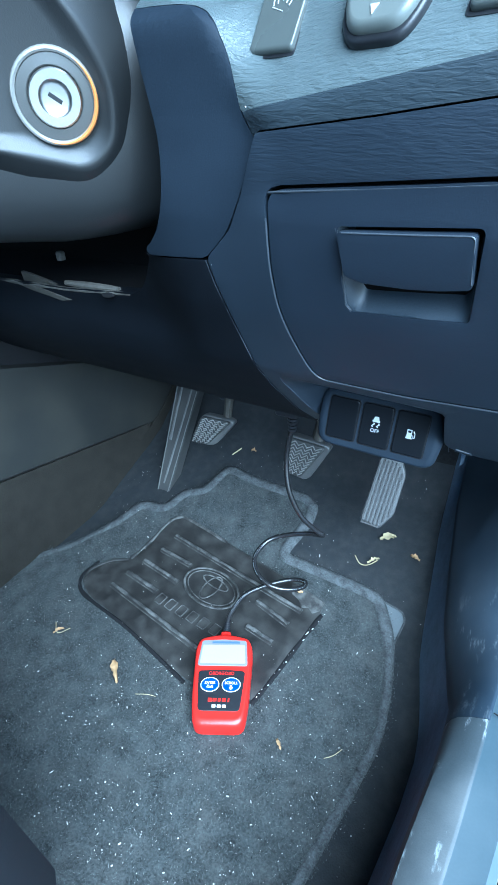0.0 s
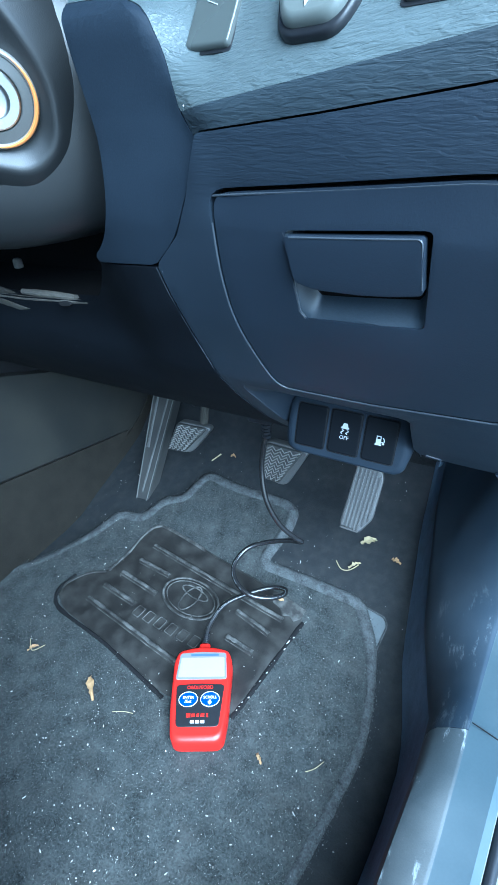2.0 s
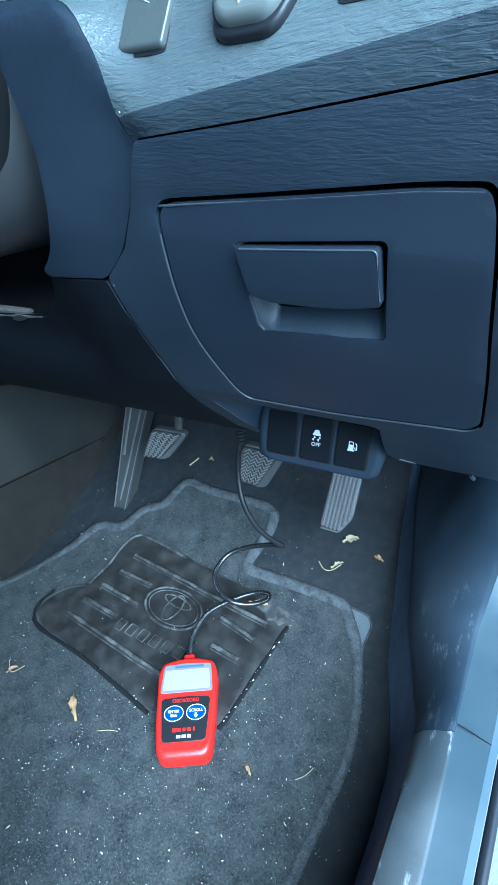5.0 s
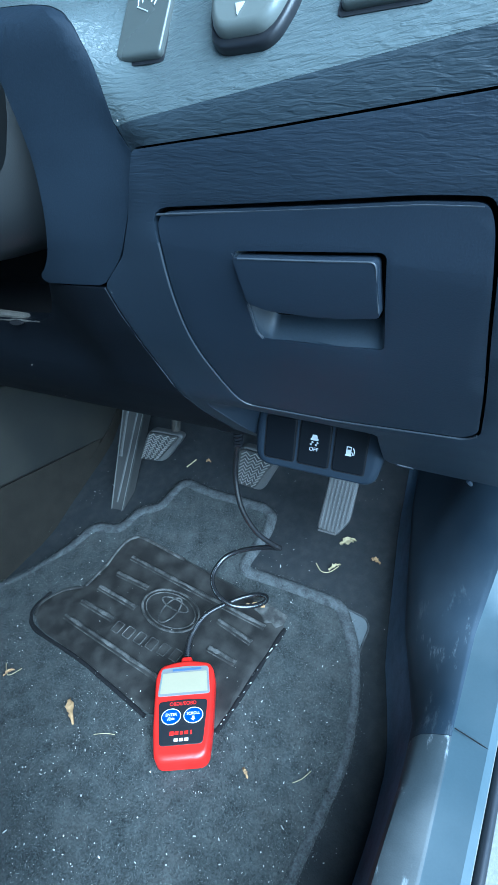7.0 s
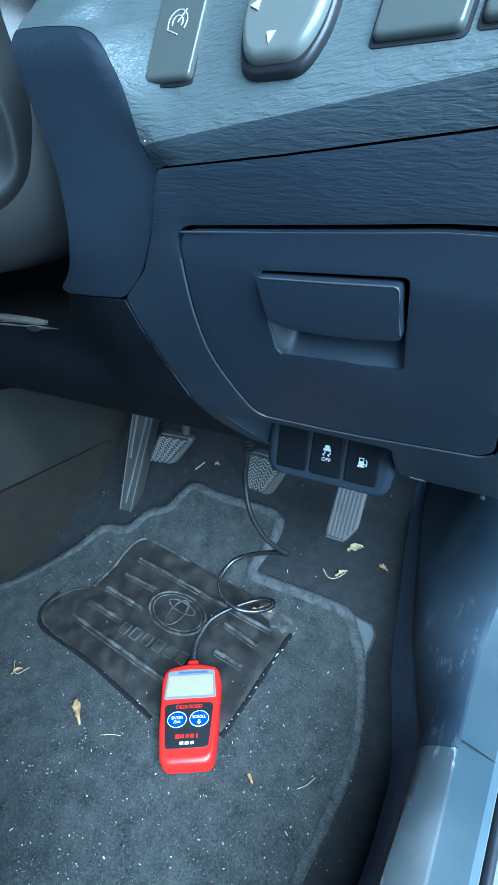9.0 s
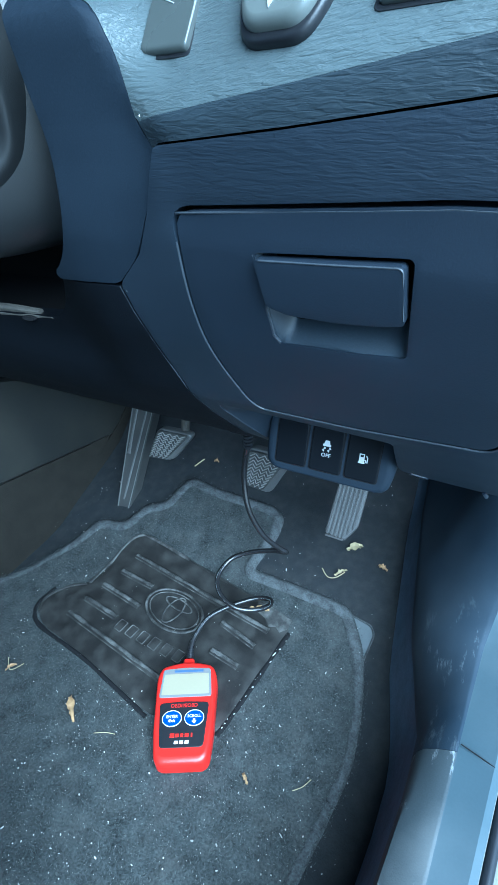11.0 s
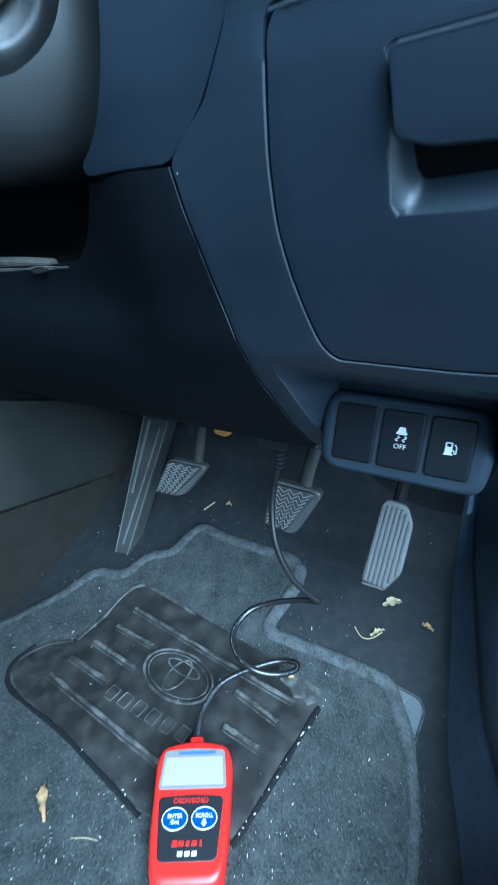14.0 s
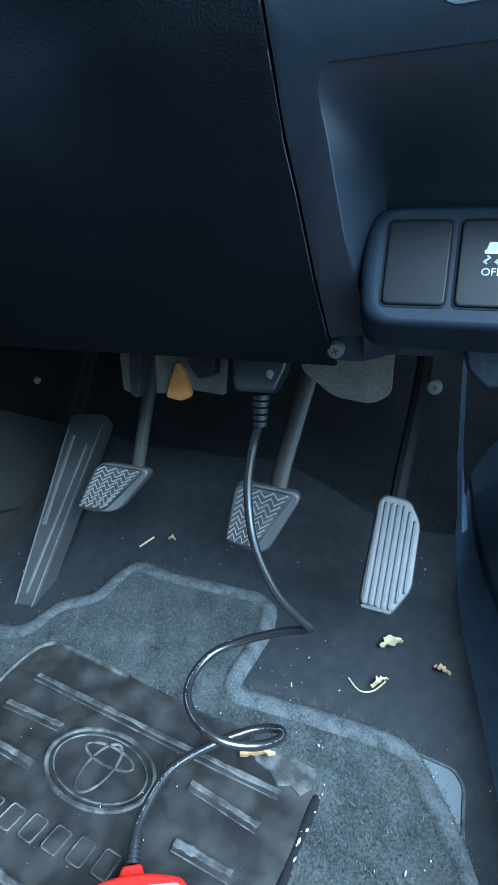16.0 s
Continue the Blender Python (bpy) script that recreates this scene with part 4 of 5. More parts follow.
# a raised border that runs down one side, round the toe and up the other, and two ribs inside it
for line, r in (([(-0.0172, 0.120), (-0.0145, 0.02), (-0.0118, -0.078), (-0.0092, -0.0895), (-0.0025, -0.0935), (0.0042, -0.0895), (0.0068, -0.078), (0.0150, 0.02), (0.0240, 0.120)], 0.0011),
                ([(-0.0036, -0.069), (0.0012, -0.02), (0.0062, 0.030), (0.0120, 0.095)], 0.0018), ([(-0.0085, 0.000), (-0.0078, 0.05), (-0.0070, 0.105)], 0.0028)):
    bm = bmesh.new()
    pts = curve([(x, y, 0.0002) for x, y in line], 5)
    tube(bm, [REST @ p for p in pts], [r * (0.85 + 0.3 * noise.noise((k * 0.4, r * 900, 1))) for k in range(len(pts))], 8, flat=0.6)
    part("rib", bm, REST_RIB, plate)

# ---- floor mat ----
mat_thing = thing("floor_mat", "dusty dark grey carpet floor mat with rubber heel pad", "floor mat")
MAT = [(-0.23, -0.40), (-0.226, -0.065), (-0.167, 0.012), (-0.144, 0.069), (-0.128, 0.118), (-0.086, 0.122), (-0.070, 0.160), (-0.044, 0.170), (-0.030, 0.222), (0.015, 0.213), (0.106, 0.212), (0.121, 0.203), (0.123, 0.180),
       (0.108, 0.121), (0.180, 0.120), (0.243, 0.117), (0.258, 0.094), (0.271, 0.068), (0.283, 0.022), (0.2885, -0.034), (0.280, -0.087), (0.271, -0.132), (0.262, -0.18), (0.25, -0.40)]
OUTLINE = rounded(MAT, 0.016, 4)
part("carpet", drape(OUTLINE, 0.008, 0.008, 0.002, 0.010, 0.0012), CARPET, mat_thing)
bm = bmesh.new()
rim = [Vector((x, y, ground(y) + 0.0066)) for x, y in rounded(MAT, 0.016, 6)]
tube(bm, rim, [0.0050 + 0.0026 * ease((p.y - 0.03) / 0.06) + 0.0006 * noise.noise((k * 0.4, 1, 7)) for k, p in enumerate(rim)], 10, True, flat=0.5)
part("binding", bm, PIPING, mat_thing, "frayed grey edge binding")
TAB_SHAPE = rounded([(0.244, 0.116), (0.273, 0.112), (0.279, 0.104), (0.2745, 0.064), (0.266, 0.070)], 0.004)
part("corner_tab", drape(TAB_SHAPE, 0.0062, 0.004, 0.0006), TAB, mat_thing, "smooth grey cloth corner tab")
bm = bmesh.new()
tube(bm, [Vector((x, y, ground(y) + 0.0066)) for x, y in TAB_SHAPE], 0.0012, 6, True)
part("tab_hem", bm, PIPING, mat_thing)

# pile of the carpet: fine leaning fibres
def inside(x, y, loop):
    hit = False
    for (x0, y0), (x1, y1) in zip(loop, loop[1:] + loop[:1]):
        if (y0 > y) != (y1 > y) and x < (x1 - x0) * (y - y0) / (y1 - y0) + x0:
            hit = not hit
    return hit


PAD = [(-0.106, -0.028), (-0.111, -0.010), (-0.096, 0.016), (-0.075, 0.028), (-0.069, 0.100), (-0.058, 0.118), (-0.036, 0.121), (0.113, 0.097), (0.182, 0.086), (0.188, 0.072), (0.170, -0.035), (0.164, -0.064), (0.091, -0.074), (-0.011, -0.052), (-0.084, -0.042)]
rnd = random.Random(11)
verts, faces = [], []
while len(faces) < 105000:
    x, y = rnd.uniform(-0.22, 0.287), rnd.uniform(-0.26, 0.22)
    if not inside(x, y, MAT) or inside(x, y, PAD):
        continue
    if noise.noise((x * 25, y * 25, 3)) < rnd.uniform(-0.9, 0.1):
        continue
    z = ground(y) + 0.0078 + 0.0012 * noise.noise(Vector((x, y, 0)) * 14)
    a, w, h = rnd.uniform(0, 6.283), rnd.uniform(0.00025, 0.0005), rnd.uniform(0.0008, 0.0024)
    lx, ly = rnd.gauss(0, 0.0016), rnd.gauss(0, 0.0016)
    k = len(verts)
    c, s = math.cos(a) * w, math.sin(a) * w
    verts += [(x - c, y - s, z), (x + c, y + s, z), (x + lx, y + ly, z + h)]
    faces.append((k, k + 1, k + 2))
edge_loop = rounded(MAT, 0.016, 6)
for (x0, y0), (x1, y1) in zip(edge_loop, edge_loop[1:] + edge_loop[:1]):
    for _ in range(int(math.hypot(x1 - x0, y1 - y0) * 14000)):
        u = rnd.random()
        x, y = x0 + (x1 - x0) * u + rnd.gauss(0, 0.0042), y0 + (y1 - y0) * u + rnd.gauss(0, 0.0042)
        if y < -0.3:
            continue
        z, a, w, h = ground(y) + 0.0082, rnd.uniform(0, 6.283), rnd.uniform(0.0003, 0.0005), rnd.uniform(0.0006, 0.0016)
        k = len(verts)
        c, s = math.cos(a) * w, math.sin(a) * w
        verts += [(x - c, y - s, z), (x + c, y + s, z), (x + rnd.gauss(0, 0.0012), y + rnd.gauss(0, 0.0012), z + h)]
        faces.append((k, k + 1, k + 2))
me = bpy.data.meshes.new("carpet_nap")
me.from_pydata(verts, [], faces)
me.materials.append(PILE)
pile = new("carpet_nap", me)
pile.parent = mat_thing
tagged(pile, "short grey carpet pile", kind="stuff")

# heel pad of moulded rubber
heel = part("heel_pad", drape(rounded(PAD, 0.010, 4), 0.0092, 0.004, 0.001, 0.012), RUBBER, mat_thing, "worn black rubber heel pad")
def pad_edge(name, points, r, lift, material, label="", flat=1.0):
    bm = bmesh.new()
    pts = curve([(x, y, 0) for x, y in points], 7)
    tube(bm, [Vector((p.x, p.y, ground(p.y) + lift)) for p in pts], [r * (0.8 + 0.5 * noise.noise((k * 0.31, r * 700, 3))) for k in range(len(pts))], 8, flat=flat)
    return part(name, bm, material, heel, label)


pad_edge("pad_rim", [(-0.104, -0.029), (-0.110, -0.011), (-0.096, 0.014), (-0.076, 0.027)], 0.0022, 0.0090, RUBBER)
pad_edge("pad_rim", [(-0.074, 0.030), (-0.070, 0.065), (-0.068, 0.099), (-0.057, 0.117), (-0.036, 0.120), (0.030, 0.110)], 0.0024, 0.0092, WORNPAD, "pale dusty rim")
pad_edge("pad_rim", [(0.030, 0.110), (0.113, 0.097), (0.150, 0.091)], 0.0014, 0.0090, RUBBER)
# corner where the pad has worn through to dusty backing
part("worn_patch", drape([(0.140, 0.090), (0.158, 0.0905), (0.173, 0.0865), (0.187, 0.083), (0.1855, 0.071), (0.179, 0.064), (0.172, 0.069), (0.164, 0.066), (0.157, 0.074), (0.146, 0.078)], 0.0099, 0.002, 0.0004, 0.004, 0.0016), WORNPAD, heel, "worn dusty corner patch")
TURN = math.radians(-9)
for x0, y0, x1, y1 in ((-0.042, 0.090, 0.167, 0.060), (-0.046, 0.062, 0.006, 0.057), (-0.055, 0.035, 0.008, 0.026), (-0.062, 0.009, -0.008, 0.002), (-0.067, -0.016, 0.085, -0.040), (0.112, 0.048, 0.160, 0.036), (0.118, 0.012, 0.154, 0.007)):
    bm = bmesh.new()
    tube(bm, [Vector((x0 + (x1 - x0) * k / 6, y0 + (y1 - y0) * k / 6, ground(y0 + (y1 - y0) * k / 6) + 0.0095)) for k in range(7)], 0.0040, 8, flat=0.6)
    rib = part("rib", bm, RUBBER, heel)
    side = Vector((y0 - y1, x1 - x0, 0)).normalized() * 0.0034
    bm = bmesh.new()
    for s, w in ((-1.0, 0.0008), (0.25, 0.0030)):
        tube(bm, [Vector((x0 + (x1 - x0) * k / 24, y0 + (y1 - y0) * k / 24, ground(y0 + (y1 - y0) * k / 24) + (0.0103 if s < 0 else 0.0112))) + side * (s + 0.12 * noise.noise((k * 0.9, x0 * 60, s))) for k in range(25)], [w * (0.85 + 0.3 * noise.noise((k * 0.33, y0 * 90, s))) for k in range(25)], 6, flat=0.5)
    part("worn_edge", bm, WORNPAD, rib, "pale scuffed rib crest")
# plain raised bars where the maker's name is moulded
for k in range(6):
    bm = bmesh.new()
    c = Vector((0.004 + k * 0.0168, -0.0045 - k * 0.0010, 0.0008))
    m = Matrix.Translation((c.x, c.y, ground(0) + 0.0092)) @ Matrix.Rotation(TURN, 4, "Z")
    box(bm, (0, 0, 0.0006), (0.011, 0.014, 0.0016), m, 0.0006)
    bar = part("raised_bar", bm, RUBBER, heel)
    bm = bmesh.new()
    tube(bm, [m @ Vector((x, y, 0.0014)) for x, y in rounded([(-0.0052, -0.0068), (0.0052, -0.0068), (0.0052, 0.0068), (-0.0052, 0.0068)], 0.002)], 0.0005, 6, True)
    part("worn_edge", bm, WORNPAD, bar)
bm = bmesh.new()
EM = Matrix.Translation((0.050, 0.040, ground(0) + 0.0095)) @ Matrix.Rotation(TURN, 4, "Z")
tube(bm, [EM @ Vector((0.040 * math.cos(a), 0.026 * math.sin(a), 0)) for a in np.linspace(0, 2 * math.pi, 41)[:-1]], 0.0016, 6, True)
oval = part("raised_oval", bm, WORNPAD, heel)
bm = bmesh.new()
tube(bm, [EM @ Vector((0.035 * math.cos(a), 0.0215 * math.sin(a), 0)) for a in np.linspace(0, 2 * math.pi, 41)[:-1]], 0.0007, 6, True)
part("inner_oval", bm, WORNPAD, oval)
for w, h, y in ((0.020, 0.0065, 0.009), (0.0095, 0.019, 0.0)):
    bm = bmesh.new()
    tube(bm, [EM @ Vector((w * math.cos(a), y + h * math.sin(a), 0)) for a in np.linspace(0, 2 * math.pi, 31)[:-1]], 0.0010, 6, True)
    part("raised_loop", bm, WORNPAD, oval)
# black strips that stand for the shade in the open grooves between pad and carpet
pad_edge("groove", [(-0.110, 0.006), (-0.1145, -0.012), (-0.109, -0.031), (-0.086, -0.0445), (-0.012, -0.0545), (0.060, -0.070), (0.092, -0.0775)], 0.0030, 0.0084, MATT, "black strip for the shade in an open groove", 0.5)
pad_edge("groove", [(0.1895, 0.068), (0.181, 0.020), (0.172, -0.036), (0.166, -0.064)], 0.0032, 0.0086, MATT, "black strip for the shade in an open groove", 0.5)

# ---- scan tool with cable and plug ----
tool = thing("scan_tool", "red handheld diagnostic scan tool with coiled black cable", "scan tool")
ST = Matrix.Translation((0.1315, -0.0625, ground(-0.06) + 0.010)) @ Matrix.Rotation(math.radians(27), 4, "Z")
BODY = rounded([(-0.0245, -0.047), (0.0245, -0.047), (0.0285, -0.02), (0.0310, 0.034), (0.0270, 0.0455), (0.008, 0.050), (-0.008, 0.050), (-0.0270, 0.0455), (-0.0310, 0.034), (-0.0285, -0.02)], 0.009, 5)
bm = bmesh.new()
slab(bm, BODY, 0.019, ST, 0.006, 0, 0.0)
part("body", bm, RED, tool, "glossy red plastic body")
bm = bmesh.new()
slab(bm, rounded([(-0.0068, 0.048), (0.0068, 0.048), (0.0055, 0.056), (-0.0055, 0.056)], 0.002), 0.015, ST, 0.003, 0, 0.003)
part("cable_boss", bm, RED, tool)
bm = bmesh.new()
slab(bm, rounded([(-0.0265, 0.012), (0.0265, 0.012), (0.0245, 0.041), (0.0, 0.0425), (-0.0245, 0.041)], 0.003), 0.0196, ST, 0.0005, 0, 0.017)
frame_ob = part("screen_frame", bm, SILVER, tool, "pale silver screen frame")
bm = bmesh.new()
slab(bm, rounded([(-0.0240, 0.0145), (0.0240, 0.0145), (0.0228, 0.0355), (-0.0228, 0.0355)], 0.001), 0.0199, ST, 0, 0, 0.019)
part("screen", bm, LCD, frame_ob, "blank pale display")
bm = bmesh.new()
box(bm, (0.002, 0.0384, 0.0198), (0.030, 0.0022, 0.0004), ST, 0.0001)
part("name_bar", bm, PALEBLUE, frame_ob)
bm = bmesh.new()
slab(bm, rounded([(-0.0205, -0.034), (0.0205, -0.034), (0.0245, 0.0065), (0.0, 0.0078), (-0.0245, 0.0065)], 0.004), 0.0195, ST, 0.0004, 0, 0.017)
pad = part("keypad", bm, BLACK, tool, "black keypad plate")
part("lettering", words("OBDII/EOBD", 0.0048, ST @ Matrix.Translation((0, 0.0035, 0.0196))), RED, pad)
for x, line in ((-0.0108, ("ENTER", "/Exit")), (0.0108, ("SCROLL", ""))):
    bm = bmesh.new()
    slab(bm, [(x + a, b - 0.0085) for a, b in ellipse(0.0092, 0.0072)], 0.0205, ST, 0.0006, 0, 0.019)
    key = part("key", bm, BLUE, pad, "round blue key with white rim")
    bm = bmesh.new()
    tube(bm, [ST @ Vector((x + a, b - 0.0085, 0.0203)) for a, b in ellipse(0.0092, 0.0072)], 0.00036, 6, True)
    part("key_rim", bm, WHITE, key)
    for j, w in enumerate(line):
        if w:
            part("lettering", words(w, 0.0037, ST @ Matrix.Translation((x, -0.0070 - j * 0.0038, 0.0206))), WHITE, key)
    if line[0] == "SCROLL":
        bm = bmesh.new()
        slab(bm, [(x - 0.0010, -0.0095), (x - 0.0010, -0.0115), (x - 0.0022, -0.0115), (x, -0.0140), (x + 0.0022, -0.0115), (x + 0.0010, -0.0115), (x + 0.0010, -0.0095)][::-1], 0.0208, ST, 0, 0, 0.0206)
        part("arrow", bm, WHITE, key)
bm = bmesh.new()
for k, w in enumerate((0.0040, 0.0036, 0.0026, 0.0036, 0.0014)):
    box(bm, (-0.0092 + k * 0.0046, -0.0235, 0.0196), (w, 0.0036 if k in (0, 4) else 0.0030, 0.0003), ST, 0.0001)
part("brand_bars", bm, RED, pad)
bm = bmesh.new()
for k in range(3):
    box(bm, (-0.005 + k * 0.005, -0.0295, 0.0196), (0.0036, 0.0026, 0.0003), ST, 0.0001)
part("mark_bars", bm, WHITE, pad)

# cable from the tool's head, one loop on the mat, up to the socket under the dashboard
boss = ST @ Vector((0, 0.058, 0.010))
CABLE_LINE = [boss, boss + Vector((-0.004, 0.010, 0.003)), (0.099, 0.012, 0.018), (0.103, 0.037, 0.022), (0.120, 0.062, 0.022), (0.143, 0.081, 0.024), (0.160, 0.083, 0.028), (0.163, 0.070, 0.034), (0.150, 0.054, 0.040), (0.130, 0.047, 0.045), (0.110, 0.054, 0.050), (0.100, 0.070, 0.056), (0.106, 0.092, 0.064),
              (0.127, 0.104, 0.073), (0.155, 0.106, 0.086), (0.172, 0.102, 0.095), (0.166, 0.097, 0.104), (0.150, 0.090, 0.125), (0.135, 0.090, 0.155), (0.127, 0.098, 0.187), (0.128, 0.103, 0.215), (0.132, 0.102, 0.230)]
bm = bmesh.new()
tube(bm, curve(CABLE_LINE, 10), 0.0029, 10)
cord = part("cable", bm, CABLE, tool, "coiled glossy black cable")
# small white print on the sheath, too small to read
bm = bmesh.new()
line, rnd = curve(CABLE_LINE, 10), random.Random(2)
for i in range(14, 128):
    for u in (0.0, 0.5):
        if rnd.random() < 0.55 and i % 40 > 12:
            p, q = line[i].lerp(line[i + 1], u), line[i].lerp(line[i + 1], u + 0.38)
            way = (q - p).normalized()
            out = (Vector((0, -0.75, 0.66)) - way * way.dot(Vector((0, -0.75, 0.66)))).normalized() * 0.00275
            tube(bm, [p + out, q + out], 0.00032, 5)
tagged(part("print_bars", bm, TAB, cord), "tiny pale printed marks", kind="stuff")
bm = bmesh.new()
for k in range(5):
    p = boss.lerp(Vector(CABLE_LINE[1]), k / 5)
    tube(bm, [p, p + (Vector(CABLE_LINE[1]) - boss) * 0.13], 0.0040 - k * 0.0002, 10)
part("strain_relief", bm, BLACK, tool)
bm = bmesh.new()
for k in range(5):
    tube(bm, [Vector((0.132, 0.102, 0.228 + k * 0.0042)), Vector((0.132, 0.1018, 0.231 + k * 0.0042))], 0.0045 + k * 0.0003, 12)
part("plug_relief", bm, BLACK, tool)
PL = axes((0.132, 0.100, 0.268), (1, 0.1, 0), (0, 0.1, 1))
bm = bmesh.new()
slab(bm, rounded([(-0.014, -0.019), (0.010, -0.019), (0.016, -0.004), (0.018, 0.022), (-0.018, 0.022), (-0.016, -0.004)], 0.003), 0.010, PL, 0.003, 0, -0.010)
plug = part("plug", bm, BLACK, tool, "matt black moulded plug")
bm = bmesh.new()
slab(bm, ellipse(0.0022, 0.0026, 14), 0.0108, PL @ Matrix.Translation((0.007, -0.008, 0)), 0, 0, 0.009)
part("plug_screw", bm, STEEL, plug)

# ---- seat ----
seat = thing("driver_seat", "dark cloth driver's seat with rounded cushion", "seat")
bm = bmesh.new()
rings = []
for y, s, z in ((-0.252, 0.6, 0.185), (-0.2575, 0.88, 0.185), (-0.278, 1.0, 0.185), (-0.50, 1.0, 0.17), (-0.80, 1.0, 0.15)):
    rings.append([(-0.055 + 0.226 * s * x, y, z - 0.012 + 0.080 * s * zz) for x, zz in rounded([(-1, -1), (1, -1), (1, 1), (-1, 1)], 0.35, 5)])
loft(bm, rings)
part("cushion", bm, SEAT, seat)
bm = bmesh.new()
box(bm, (-0.055, -0.88, 0.50), (0.46, 0.14, 0.62), bevel=0.05)
part("backrest", bm, SEAT, seat)
bm = bmesh.new()
box(bm, (-0.055, -0.55, 0.045), (0.36, 0.42, 0.11), bevel=0.01)
part("base", bm, BLACK, seat)

# ---- leaves, twigs and crumbs ----
def leaf(x, y, length, width, turn, rise=0.001, label="curled dry tan leaf scrap", material=None):
    bm = bmesh.new()
    m = Matrix.Translation((x, y, ground(y) + rise)) @ Matrix.Rotation(math.radians(turn), 4, "Z")
    rnd = random.Random(int(x * 9000 + y * 7000))
    rows = []
    for k in range(11):
        u = k / 10
        w = width * (math.sin(math.pi * (0.12 + 0.80 * u)) ** 0.8) * rnd.uniform(0.35, 1.25)
        h = 0.0015 + 0.003 * math.sin(u * 3.1) + rnd.uniform(0, 0.001)
        rows.append([m @ Vector(((u - 0.5) * length, s * w / 2 * rnd.uniform(0.75, 1.2), h + 0.0022 * abs(s) * rnd.uniform(0.3, 1.6))) for s in (-1, -0.4, 0.4, 1)])
    lower = [[p - Vector((0, 0, 0.0004)) for p in r] for r in rows]
    loft(bm, [a + b[::-1] for a, b in zip(rows, lower)])
    return tagged(part("leaf", bm, material or LEAF), label, "leaf", "leaf scraps in the footwell")


for args in ((0.020, -0.104, 0.028, 0.008, -40, 0.009), (0.147, 0.079, 0.024, 0.008, 20, 0.010), (0.229, 0.197, 0.022, 0.012, 40, 0.001, "crumpled pale yellow leaf scrap", PALE_LEAF), (0.268, 0.182, 0.013, 0.008, -20), (-0.008, 0.262, 0.008, 0.006, 10), (0.222, 0.160, 0.018, 0.005, 50, 0.001, "curled pale yellow leaf scrap", PALE_LEAF), (0.208, -0.085, 0.010, 0.004, -40, 0.009), (-0.074, -0.098, 0.012, 0.004, 60, 0.009)):
    leaf(*args)


def twig(pts, r, label="thin pale dry twig"):
    bm = bmesh.new()
    tube(bm, curve([Vector((x, y, ground(y) + h)) for x, y, h in pts], 5), r, 6)
    return tagged(part("twig", bm, PALE_LEAF), label, "twig", "twigs in the footwell")


twig([(0.198, 0.160, 0.002), (0.207, 0.152, 0.002), (0.217, 0.153, 0.003), (0.226, 0.164, 0.002)], 0.0006)
twig([(-0.040, 0.248, 0.002), (-0.030, 0.262, 0.003)], 0.0010)
twig([(-0.088, -0.090, 0.010), (-0.074, -0.100, 0.011), (-0.066, -0.088, 0.010)], 0.0004)
twig([(0.055, -0.112, 0.010), (0.066, -0.107, 0.011), (0.075, -0.104, 0.010)], 0.00032)
twig([(0.250, -0.075, 0.010), (0.257, -0.069, 0.011), (0.262, -0.060, 0.010)], 0.00032)

rnd = random.Random(5)
bm = bmesh.new()
count = 0
while count < 1300:
    x, y = rnd.uniform(-0.2, 0.30), rnd.uniform(-0.24, 0.29)
    on_mat = y < 0.11 and -0.2 < x < 0.27
    if not on_mat and rnd.random() > 0.35:
        continue
    if inside(x, y, PAD) and rnd.random() > 0.25:
        continue
    if noise.noise((x * 16, y * 16, 7)) + (0.35 if y < 0.0 and x > 0.0 else -0.3) < rnd.uniform(-0.5, 0.5):
        continue
    r = rnd.choice((0.0002, 0.0002, 0.0003, 0.0003, 0.0003, 0.0004, 0.0005, 0.0006, 0.0009))
    z = ground(y) + (0.0092 if on_mat else 0.001) + r * 0.6
    m = Matrix.Translation((x, y, z)) @ pose(0, 0, 0, rnd.uniform(0, 180), rnd.uniform(0, 180), rnd.uniform(0, 180)) @ Matrix.Diagonal((r * rnd.choice((0.8, 0.9, 1.0, 1.0, 1.2, 1.4, 1.8, 2.6)), r * 0.8, r * 0.6, 1))
    bmesh.ops.create_icosphere(bm, subdivisions=1, radius=1, matrix=m)
    count += 1
# grit caught along the heel pad's edge
for k in range(20):
    u = rnd.random()
    x, y = 0.1905 - 0.022 * u + rnd.gauss(0, 0.0012), 0.070 - 0.125 * u + rnd.gauss(0, 0.001)
    r = rnd.choice((0.0004, 0.0006, 0.0008, 0.0012))
    m = Matrix.Translation((x, y, ground(y) + 0.0098)) @ pose(0, 0, 0, rnd.uniform(0, 40), rnd.uniform(0, 40), rnd.uniform(60, 100)) @ Matrix.Diagonal((r * rnd.uniform(1, 2.6), r * 0.7, r * 0.45, 1))
    bmesh.ops.create_icosphere(bm, subdivisions=1, radius=1, matrix=m)
tagged(part("crumbs", bm, CRUMB), "scattered pale crumbs and grit on the mat", "crumbs", kind="stuff")

# ---- what shows under the dashboard ----
def under(name, label, category, bm, material):
    return tagged(part(name, bm, material), label, category)


